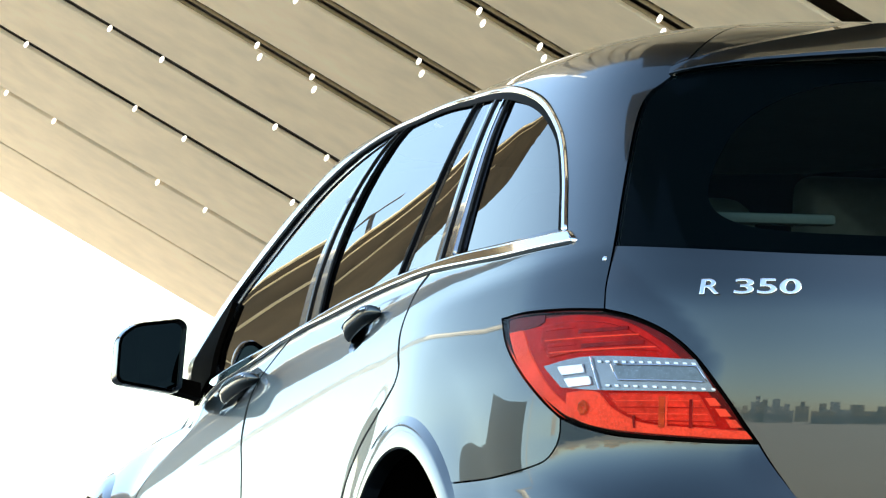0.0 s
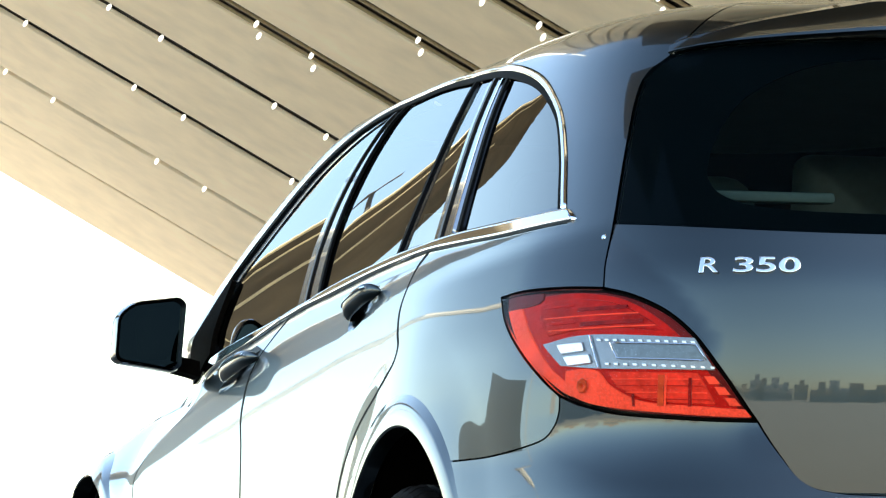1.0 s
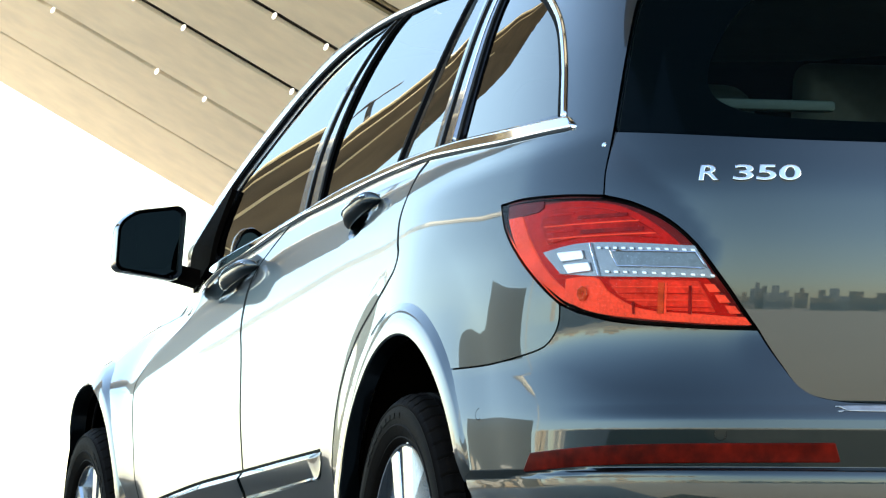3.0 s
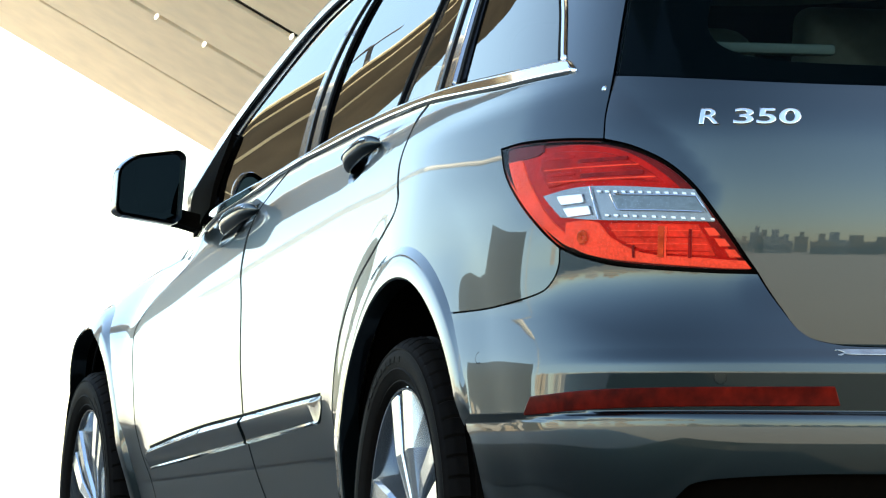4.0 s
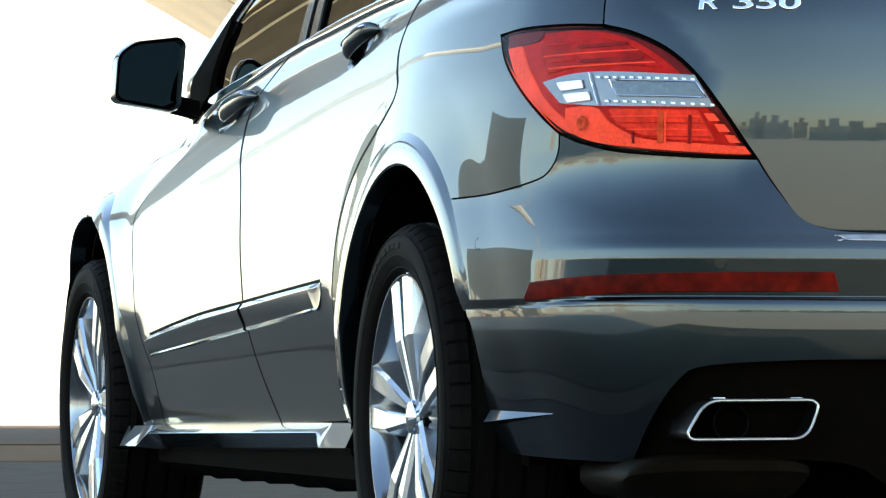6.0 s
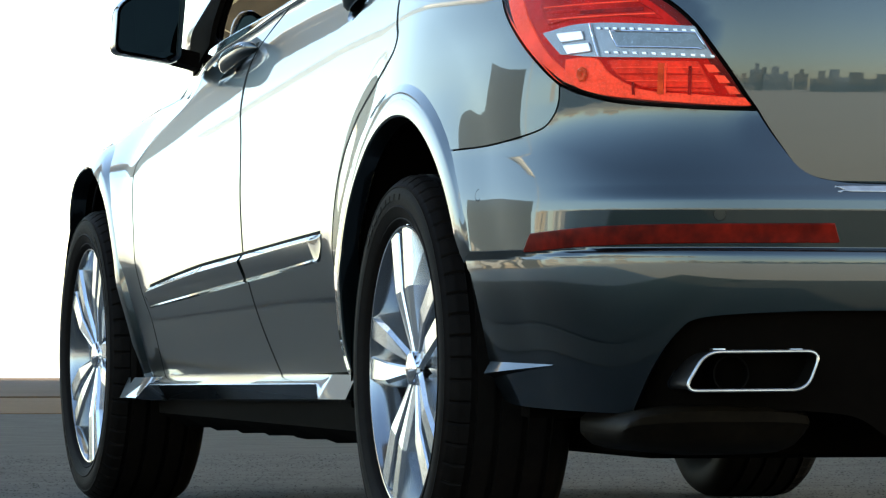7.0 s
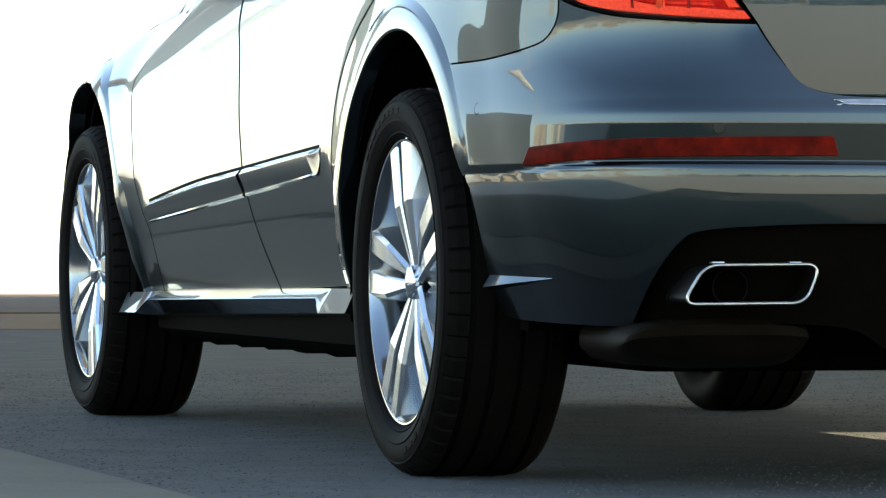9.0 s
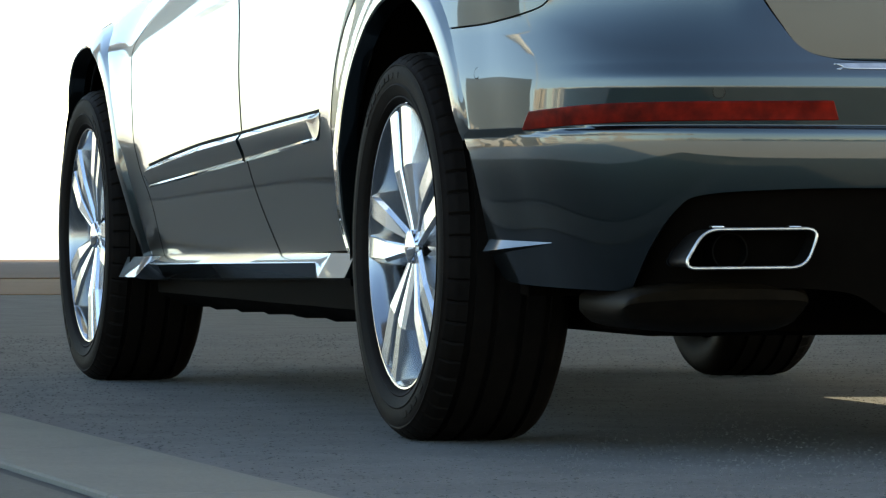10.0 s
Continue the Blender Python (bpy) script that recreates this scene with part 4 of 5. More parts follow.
# ---- car: flank mouldings, arch trims, running boards, handles and mirrors ----
line = [tuple(q) for q in spline([*M_TOP[1:-1], (1.90, .6395)], .03)]
panel("moulding_seal", outline(shifted(line, -.007), [shifted(line, -.007)[-1], line[-1]], line[::-1], [line[0], shifted(line, -.007)[0]]), SEAL_AND_GAP, car, gap=0, off=.0006, thick=.003, rows=.03, label="dark joint over the door moulding", mirror=True)
for a, b in ((1.188, 1.613), (1.625, 1.903)):
    for s in (1, -1):
        sec = []
        for q in sorted([*np.linspace(a, b, 40), *(a + .015 * np.linspace(0, 1, 9) ** 2), *(b - .015 * np.linspace(0, 1, 9) ** 2)]):
            hi, lo = float(np.interp(q, *zip(*M_TOP))), float(np.interp(q, *zip(*M_LOW)))
            front, rear = (q - a) * 2.6, (b - q) * 2.6
            if a < 1.3 and front < .034:
                hi -= .034 - math.sqrt(max(0.0, .034 ** 2 - (.034 - front) ** 2))
            if b > 1.8 and rear < .050:
                lo += .050 - math.sqrt(max(0.0, .050 ** 2 - (.050 - rear) ** 2))
            ring = []
            e = min(1.0, (front if a < 1.3 else 1) / .012) ** .5 * min(1.0, .12 + (rear if b > 1.8 else 1) / .07)
            for f, o in ((0, -.004), (0, .003), (.15, .0125), (.20, .0130), (.86, .0050), (.93, .0078), (1.0, .002), (1.0, -.004)):
                v = hi + (lo - hi) * f
                ring.append(tuple((body(q, v) + skin_normal(q, v) * (o * e if o > 0 else o)) * (s, 1, 1)))
            sec.append(ring)
        part("door_moulding", loft(sec), PAINT, car, "grey raised door moulding")

for s in (1, -1):
    sec = []
    for q in np.linspace(2.343, 2.430, 14):
        f = 1 - (q - 2.343) / .087
        v = .372 + .012 * (1 - f)
        sec.append([tuple((body(q, v + .016 * f + .001) + skin_normal(q, v) * .0005) * (s, 1, 1)), tuple((body(q, v) + skin_normal(q, v) * (.001 + .018 * f)) * (s, 1, 1)), tuple((body(q, v - .012 * f - .001) + skin_normal(q, v) * .0005) * (s, 1, 1))])
    part("bumper_fin", loft(sec, cap=False, closed=False), PAINT, rear_bumper)


def arch_flange(axle, first, last, back, s):
    """A flat lip round a wheel opening, from first to last (degrees from the top, forwards positive)."""
    sec = []
    for deg in np.linspace(first, last, 72):
        a = radians(deg)
        end = min(1.0, abs(deg - last) / 7) if back else min(1.0, abs(deg - first) / 20)
        ring = []
        for r, kind in ((.474, 2), (.480, 1), (.484, 0), (.522, 0), (.528, 1), (.546, 3)):
            y, z = axle + r * math.sin(a), HUB + r * math.cos(a)
            q = body(p_at(y, z), z)
            over = max(0.0, (axle - .1 - y) if back else (y - axle - .02))
            flat = min(-.9590 + (.055 if back else .30) * over ** 2 + .02 * max(0.0, z - .80) + .14 * max(0.0, .56 - z), q[0] - .002)
            flat = q[0] + .0005 + (max(flat, q[0] - (.024 if back else .013)) - q[0]) * end
            ring.append((s * {0: flat, 1: flat + .003 * end, 2: q[0] + .03, 3: q[0] + .0015}[kind], y, z))
        sec.append(ring)
    return loft(sec, cap=False, closed=False)


for s in (1, -1):
    part("arch_trim", arch_flange(AXLES[0], 96, -66, True, s), PAINT, car, "flat flared lip of the rear wheel arch")
    part("arch_trim", arch_flange(AXLES[1], 84, -96, False, s), PAINT, car, "flat flared lip of the front wheel arch")

for s in (1, -1):
    sec = []
    for y in np.linspace(.46, 2.80, 118):
        g = (y - .46) / 2.34
        top, low = .354 - .034 * g, .300 - .036 * g
        e = min(1.0, max(0.0, (.29 - min(y - .46, 2.80 - y)) / .07))
        out = .925 + .016 * e ** .8 + .012 * math.sin(math.pi * g)
        sec.append([(-s * x, y, z) for x, z in ((.875, top + .004), (.888 + .030 * e, top + .002 - .002 * e), (out - .002, top - .016 - .031 * e ** .8), (out, top - .019 - .031 * e ** .8), (out - .006 - .036 * (1 - e), low + .004), (out - .02 - .030 * (1 - e), low), (.86, low - .005))])
    board = part("running_board", loft(sec), PAINT, car, "grey glossy running board with flared ends")
    shell = []
    for y in np.linspace(.55, 2.68, 24):
        shell.append([(-s * x, y, z) for x, z in ((.87, .30), (.865, .235), (.80, .205 + .006 * math.sin(y * 21)), (.70, .20), (.70, .30))])
    part("sill_flange", loft(shell), BLACK_PLASTIC, board)

for q0, v0, slope in HANDLES:
    cup = handle_cup(q0, v0, slope)
    vs, fs = fill([cup], .012, .006)
    m2 = vs * (2.6, 1)
    edge = cup * (2.6, 1)
    far = np.min(np.hypot(m2[:, None, 0] - edge[None, :, 0], m2[:, None, 1] - edge[None, :, 1]), axis=1)
    t = np.clip(far / .026, 0, 1)
    deep = .014 * t * t * (3 - 2 * t)
    pos = skin_point(vs[:, 0], vs[:, 1]) - deep[:, None] * skin_normal(vs[:, 0], vs[:, 1])
    a, b, c = (pos[fs[:, i]] for i in range(3))
    turn = (np.cross(b - a, c - a) * skin_normal(vs[fs[:, 0], 0], vs[fs[:, 0], 1])).sum(1) < 0
    fs[turn] = fs[turn][:, ::-1]
    for s in (1, -1):
        sx = np.array((s, 1, 1))
        make("handle_cup", pos * sx, [tuple(f) if s > 0 else tuple(f[::-1]) for f in fs], PAINT, car, label="grey hollow behind the handle")
        ring = []
        for a in np.linspace(-.132, .132, 27):
            f = abs(a / .132)
            w = (1 - f ** 4) ** .5 * (1 - .18 * a / .132)
            b, n = skin_point(q0 + a / 2.6, v0 + slope * a), skin_normal(q0 + a / 2.6, v0 + slope * a)
            lift = .002 + .021 * (1 - f ** 3.5)
            ring.append([tuple((b + n * (lift + (.002 + .011 * w) * math.cos(k)) + np.array((0, 0, (.002 + .019 * w) * math.sin(k)))) * sx) for k in np.linspace(0, 2 * math.pi, 16, endpoint=False)])
        handle = part("door_handle", loft(ring), PAINT, car, "grey door handle with a bright strip")
        line = []
        for a in np.linspace(-.10, .10, 15):
            b, n = skin_point(q0 + a / 2.6, v0 + slope * a), skin_normal(q0 + a / 2.6, v0 + slope * a)
            line.append(tuple((b + n * (.0345 - .02 * abs(a / .132) ** 3.5) + np.array((0, 0, .004))) * sx))
        part("handle_strip", tube(line, .0035, 8), CHROME, handle)

for s in (1, -1):
    corners = [(-1.094, 1.090), (-1.086, 1.205), (-1.045, 1.236), (-.935, 1.250), (-.918, 1.236), (-.931, 1.078), (-.95, 1.068)]
    c = Vector((-1.005, 1.155))
    face = [Vector((c.x + (q.x - c.x) * .97, c.y - .006 + (q.y - c.y) * .95)) for q in rounded(corners, .022)]
    sections = []
    for y, k in ((2.135, .90), (2.118, .985), (2.112, 1.0), (2.125, 1.03), (2.16, 1.04), (2.21, .96), (2.25, .74), (2.268, .40)):
        sections.append([(s * (c.x + (q.x - c.x) * k), y, c.y + (q.y - c.y) * k) for q in face])
    mirror_ = part("wing_mirror", loft(sections), BLACK_GLOSS, car, "black wing mirror on a short arm")
    part("mirror_glass", loft([[(s * (c.x + (q.x - c.x) * .90), 2.124 + .10 * (q.x - c.x), c.y + (q.y - c.y) * .90) for q in face], [(s * (c.x + (q.x - c.x) * .90), 2.127 + .10 * (q.x - c.x), c.y + (q.y - c.y) * .90) for q in face]]), MIRROR, mirror_)
    part("mirror_arm", loft([[(s * (x + a), y + b, z + d) for a, b, d in ((0, -.035, -.018), (0, .04, -.022), (0, .04, .016), (0, -.035, .018))] for x, y, z in ((-.955, 2.17, 1.090), (-.92, 2.17, 1.082), (-.885, 2.16, 1.072))]), BLACK_PLASTIC, mirror_)

# ---- car: wheels, arches and underside ----
def wheel_at(pos_, turn, spin):
    m = Matrix.Translation(pos_) @ Euler((0, 0, turn)).to_matrix().to_4x4() @ Euler((spin, 0, 0)).to_matrix().to_4x4()
    rim = part("wheel", lathe([(.240, .125), (.246, .02), (.254, -.06), (.262, -.098), (.2665, -.107), (.2700, -.1120), (.2735, -.1125), (.2755, -.110), (.276, -.104), (.274, -.098), (.262, .125)], 128), BARREL, car, "silver five twin-spoke alloy wheel", m=None)
    rim.matrix_basis = m
    grooves = {-.074, -.027, .027, .074}
    prof = [(.268, -.100), (.2755, -.1075), (.2765, -.1115), (.281, -.1165), (.2835, -.1195), (.286, -.1215), (.2885, -.1205), (.293, -.1235), (.305, -.127), (.309, -.1290), (.312, -.127), (.325, -.129), (.340, -.1275), (.3455, -.1250),
            (.3470, -.1262), (.3490, -.1262), (.3505, -.1230), (.3565, -.119), (.3585, -.117), (.3605, -.1135), (.3665, -.106), (.3695, -.098), (.3705, -.083)]
    for g in sorted(grooves):
        prof += [(.372, g - .0065), (.3640, g - .0055), (.3640, g + .0055), (.372, g + .0065)]
    prof += [(.3705, .083), (.3695, .098), (.3660, .107), (.357, .118), (.335, .128), (.30, .124), (.272, .10)]
    shoulder = {17: .0022, 18: .003, 19: .0045, 20: .005, 21: .0045, 22: .004, 23: .004}
    tyre = part("tyre", lathe(prof, 560, dent=lambda i, k: shoulder.get(k, 0) if i % 10 == 0 else 0), RUBBER, rim, "black low-profile road tyre")
    # raised bars where the wall carries writing
    for a0 in (-.42, -.30, -.20, -.10, .02, .13, .24, .34, 3.0, 3.12, 3.24, 3.4):
        seg = []
        for a in np.linspace(a0, a0 + .075, 5):
            seg.append([(x, r * math.sin(a - spin), r * math.cos(a - spin)) for r, x in ((.322, -.1270), (.3225, -.1300), (.3335, -.1295), (.334, -.1270))])
        part("wall_mark", loft(seg), RUBBER, tyre)
    for k in range(5):
        for side in (-1, 1):
            sec = []
            for r, near, far, xf, xb in ((.030, .0025, .020, -.091, -.050), (.152, .0110, .054, -.1085, -.050), (.269, .0165, .068, -.1100, -.066)):
                lip = .0035
                sec.append([(xb, side * (near - .001), r), (xf + lip, side * near, r), (xf, side * (near + lip), r), (xf - .0015, side * (far - .007), r), (xf + .006, side * far, r), (xb, side * (far + .010), r)])
            part("spoke", loft(sec), ALLOY, rim, smooth=False, m=Euler((2 * math.pi * k / 5, 0, 0)).to_matrix().to_4x4())
    hub = part("hub", lathe([(.0, -.083), (.05, -.083), (.062, -.079), (.068, -.070), (.070, .0)], 48), ALLOY, rim)
    part("centre_cap", lathe([(0, -.1055), (.012, -.1055), (.026, -.1035), (.0315, -.100), (.033, -.094), (.033, -.07)], 40), CHROME, hub)
    for k in range(5):
        part("bolt", lathe([(0, -.084), (.007, -.084), (.009, -.081), (.010, -.06)], 6), DARK, hub, m=Euler((2 * math.pi * (k + .5) / 5, 0, 0)).to_matrix().to_4x4() @ Matrix.Translation((-.004, 0, .056)))
    part("brake_disc", lathe([(.06, -.018), (.175, -.018), (.175, .008), (.06, .008)], 64, closed=True), material("brake_steel", (.24, .23, .22), rough=.35, metal=.9, mottle=.2), rim)
    # near-black disc added to keep the rim's bright inner side dark
    part("rim_shade_disc", lathe([(0, .06), (.225, .06), (.236, .098), (0, .098)], 64), DARK, rim)
    part("brake_caliper", box(-.055, .03, .10, .19, -.09, .09, .02), BLACK_PLASTIC, rim)
    return rim


for axle, spin in ((AXLES[0], radians(-10)), (AXLES[1], radians(24))):
    wheel_at((-.826, axle, HUB - .001), 0, spin)
    wheel_at((.826, axle, HUB - .001), math.pi, -spin + .3)
for axle in AXLES:
    for s in (1, -1):
        sec = []
        for a in np.linspace(radians(100), radians(-100), 36):
            tuck = .085 * min(1.0, max(0.0, (-a - radians(52)) / radians(22))) if axle == AXLES[0] else 0
            sec.append([(-s * x, axle + r * math.sin(a), HUB + r * math.cos(a)) for x, r in ((.925 - tuck, .478), (.915 - tuck, .50), (.56, .50), (.54, .44), (.54, .02), (.548, .02), (.55, .43), (.57, .488), (.915 - tuck, .488))])
        part("arch_liner", loft(sec, cap=False), BLACK_PLASTIC, car)
part("underbody", box(-.66, .66, -.62, 3.9, .214, .34, .03), BLACK_PLASTIC, car, "black underbody")
part("rear_axle", tube([(-.80, 0, .33), (.80, 0, .33)], .045, 14), BLACK_PLASTIC, car)
for s in (1, -1):
    tank = []
    for x, k in ((-.785, .20), (-.780, .45), (-.765, .68), (-.735, .86), (-.70, .96), (-.66, 1.03), (-.54, 1.0), (-.49, .92), (-.465, .75), (-.455, .50)):
        ring = [(-.99 + .012 * abs(x + .66), .306), (-.985, .288), (-.975, .280), (-.968, .276), (-.955, .262), (-.92, .240), (-.88, .229), (-.66, .229), (-.62, .25), (-.62, .312), (-.95, .318), (-.98, .314)]
        tank.append([(s * x, -.80 + (y + .80) * (.7 + .3 * k), .272 + (z - .272) * k) for y, z in ring])
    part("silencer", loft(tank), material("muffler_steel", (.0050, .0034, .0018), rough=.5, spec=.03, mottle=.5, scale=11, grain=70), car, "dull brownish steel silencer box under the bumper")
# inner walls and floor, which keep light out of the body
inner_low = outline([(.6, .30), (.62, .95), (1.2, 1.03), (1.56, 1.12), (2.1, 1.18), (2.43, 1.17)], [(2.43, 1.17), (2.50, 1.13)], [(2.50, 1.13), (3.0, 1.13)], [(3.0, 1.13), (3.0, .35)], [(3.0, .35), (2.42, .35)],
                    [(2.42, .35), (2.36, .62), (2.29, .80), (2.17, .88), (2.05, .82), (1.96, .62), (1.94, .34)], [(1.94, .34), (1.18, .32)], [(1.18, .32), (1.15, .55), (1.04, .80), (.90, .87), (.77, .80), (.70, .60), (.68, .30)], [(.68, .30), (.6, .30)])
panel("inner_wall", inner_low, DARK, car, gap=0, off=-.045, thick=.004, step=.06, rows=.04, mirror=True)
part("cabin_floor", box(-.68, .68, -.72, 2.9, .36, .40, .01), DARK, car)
ps2, vs2 = np.linspace(0, 6, 121), np.linspace(1.63, 1.80, 10)
gp, gv = np.meshgrid(ps2, vs2)
pos = skin_point(gp, gv).reshape(-1, 3) - .03 * np.array((0, 0, 1)) - .012 * skin_normal(gp, gv).reshape(-1, 3)
make("headliner", pos, [(r * 121 + c, r * 121 + c + 1, (r + 1) * 121 + c + 1, (r + 1) * 121 + c) for r in range(9) for c in range(120)], material("headliner_cloth", (.30, .29, .27), rough=.95, mottle=.1), car)

SEAT = material("pale_leather", (.34, .34, .29), rough=.55, mottle=.12, scale=12)
for x, y in ((-.38, 1.35), (.38, 1.35), (-.42, .35), (.42, .35)):
    part("seat_cushion", box(x - .26, x + .26, y - .05, y + .50, .62, .80, .06, 4), SEAT, car, "pale leather seat")
    part("seat_back", box(x - .25, x + .25, -.07, .07, -.32, .36, .06, 4), SEAT, car, m=Matrix.Translation((0, y - .08, 1.02)) @ Euler((radians(14), 0, 0)).to_matrix().to_4x4())
    part("headrest", box(x - .13, x + .13, -.05, .05, -.09, .09, .04, 4), SEAT, car, m=Matrix.Translation((0, y - .20, 1.43)) @ Euler((radians(10), 0, 0)).to_matrix().to_4x4())
part("dashboard", loft([[(x, y, z) for y, z in ((2.05, .70), (2.0, 1.0), (2.1, 1.08), (2.6, 1.06), (2.7, .70))] for x in (-.80, 0, .80)]), BLACK_PLASTIC, car, "black dashboard")
part("steering_wheel", tube([(-.38 + .18 * math.sin(a), 1.88 + .06 * math.cos(a), 1.00 + .17 * math.cos(a)) for a in np.linspace(0, 2 * math.pi, 25)], .016), BLACK_PLASTIC, car)
part("load_cover", loft([[(x, y, z) for y, z in ((-.70, 1.19), (-.70, 1.205), (-.15, 1.19), (-.15, 1.175))] for x in (-.66, .66)]), material("load_cover_vinyl", (.025, .025, .026), rough=.7, mottle=.2), car, "dark roller cover over the load space")
part("load_cover_edge", box(-.60, -.35, -.80, -.76, 1.231, 1.250, .006), material("pale_vinyl", (.9, .74, .54), rough=.5), car, "pale grab edge of the load cover")


# ---- ground ----
ASPHALT = material("worn_asphalt", (.088, .089, .086), rough=.9, spec=.08, mottle=.24, scale=5, grain=60, bump=.12, bump_size=150)
PAVER = material("kerb_concrete", (.125, .120, .101), rough=.8, spec=.12, mottle=.14, scale=2.5, grain=90, bump=.2, bump_size=120)
PALE = material("pale_plaza", (.53, .505, .44), rough=.85, mottle=.06, scale=.2, grain=3)
SANDY = material("sandy_paving", (.150, .096, .054), rough=.85, spec=.1, mottle=.2, scale=.6, grain=20)


def slab(name, x0, x1, y0, y1, z0, z1, mat, label="", kind="structure", bevel=0.0):
    ob = part(name, box(x0, x1, y0, y1, z0, z1, bevel, 1), mat, None, label)
    return tagged(ob, label, kind=kind)


bm = bmesh.new()
bmesh.ops.create_grid(bm, x_segments=60, y_segments=60, size=2500)
ground = part("ground", bm, PALE, None, "pale sunlit open ground", m=Matrix.Translation((0, 0, -.012)))
tagged(ground, kind="structure")
slab("kerb_bed", -1.87, -1.47, -5, 14.4, -.06, -.009, material("bed_dark", (.014, .013, .011), rough=.9, spec=.1, mottle=.3), "dark bed in the joints of the kerb")
slab("road", -1.483, 40, -5, 14.4, -.03, 0, ASPHALT, "worn grey asphalt roadway")
slab("pavement", -4.6, -1.865, -5, 14.4, -.05, -.002, material("grey_paving", (.072, .070, .060), rough=.8, spec=.12, mottle=.2, scale=2.0, grain=60, bump=.2, bump_size=120), "grey concrete paving")
slab("road_edge", -40, 60, 14.4, 19.0, -.05, .004, SANDY, "brown paving strip")
slab("road_edge", -40, 60, 19.0, 28.0, -.05, .012, material("brown_paving", (.092, .060, .036), rough=.85, spec=.1, mottle=.2, scale=.6, grain=20), "dark brown paving strip")

# ---- canopy of long sloping boards ----
BOARD = material("cream_board", (.96, .765, .525), rough=.6, mottle=.11, scale=.7, grain=4)
RAFTER = material("dark_rafter", (.080, .050, .025), rough=.7, mottle=.3, scale=2)
ORIGIN, ALONG, ACROSS = Vector((2.775, 26.483, 3.849)), Vector((.8709, -.1297, -.507)).normalized(), Vector((-.0915, -.9905, .1029))
UP = ALONG.cross(ACROSS).normalized()
if UP.z < 0:
    UP = -UP
SPOT = bpy.data.materials.new("spot_glow")
SPOT.use_nodes = True
SPOT.node_tree.nodes["Principled BSDF"].inputs["Emission Color"].default_value = (1, .95, .85, 1)
SPOT.node_tree.nodes["Principled BSDF"].inputs["Emission Strength"].default_value = .4
canopy = new("canopy")
tagged(canopy, "slatted canopy of cream boards with small lamps between them", kind="structure")
frame_m = Matrix((ALONG, ACROSS, UP)).transposed().to_4x4()
frame_m.translation = ORIGIN
canopy.matrix_world = frame_m
S0, S1, S2 = -2.2, 6.3, -6.5
PITCH, GAP, FIRST, BOARDS = 1.493, .18, 0.0, 18
PHASE = (0, -.23, .61, .24, 1.08, .72, .35, .45)
random.seed(4)
RUNG = material("tan_rung", (.34, .24, .12), rough=.7, mottle=.2)


def left_end(k):
    return S2 if 9 <= k < 14 else S0


# two boards stop short at an unseen opening, added for the sun patch
def right_end(k):
    return 5.72 if k in (16, 17) else S1


def gap(k):
    return (.05, .05, .10)[k] if k < 3 else GAP if k < 5 else .30


for k in range(BOARDS):
    q0 = FIRST + PITCH * k
    part("board", box(left_end(k), right_end(k), q0 + (.0 if k == 0 else gap(k) / 2), q0 + PITCH - gap(k + 1) / 2, 0, .03, .006, 1), BOARD, canopy, "cream coated board")
for k in range(1, BOARDS):
    q = FIRST + PITCH * k
    for d in (-.03, .05) if k < 5 else (-.09, .0, .10) if k != 9 else ():
        part("rafter", box(left_end(k), right_end(k), q + d - .012, q + d + .012, .10, .26, 0), RAFTER, canopy)
    for j in range(22):
        s = S2 + (PHASE[k % 8] - S2) % 1.21 + 1.21 * (j // 2) + (.76 if j % 2 else .38)
        if k > 1 and left_end(k) < s < S1:
            for e in (0, .055) if k > 4 else (0,):
                bulb = bmesh.new()
                bmesh.ops.create_uvsphere(bulb, u_segments=12, v_segments=8, radius=.0135)
                part("spot_lamp", bulb, SPOT, canopy, m=Matrix.Translation((s + e * .9, q + random.uniform(-.02, .02), -.006 - e)) @ Matrix.Diagonal((1, 1, 1.9, 1)))
    if k > 4 and k != 9:
        for d in (-.085, .055):
            part("rail", box(left_end(k), right_end(k), q + d, q + d + .018, .0, .02, .004, 1), RUNG, canopy)
        for j in range(int((right_end(k) - S0) / .11)):
            part("rung", box(S0 + .11 * j, S0 + .11 * j + .035, q - gap(k) / 2, q + gap(k) / 2, .07, .10, 0), RUNG, canopy)
# board, foot and deck leave the added opening free for the sun
part("board", box(5.72, S1, PITCH * 16 + gap(16) / 2, 24.9, 0, .03, .006, 1), BOARD, canopy)
for q0, q1 in ((-1.0, 24.9), (26.9, 29.5)):
    part("canopy_foot", box(S1 - .02, S1 + 2.2, q0, q1, -.02, .30, 0), RAFTER, canopy, "foot of the canopy running down to the ground")
PANEL = bpy.data.materials.new("panel_glow")
PANEL.use_nodes = True
PANEL.node_tree.nodes["Principled BSDF"].inputs["Emission Color"].default_value = (1, .98, .94, 1)
PANEL.node_tree.nodes["Principled BSDF"].inputs["Emission Strength"].default_value = .75
# unseen glowing panels, added so that bright dashes are mirrored in the car's roof
for k in (9,):
    for j in range(3):
        part("glow_panel", box(-8.8 + 3.7 * j, -6.1 + 3.7 * j, PITCH * k - .14, PITCH * k + .14, -.03, .0, .006, 1), PANEL, canopy, "long white glowing panel added in a joint for bright dashes in the car's roof")
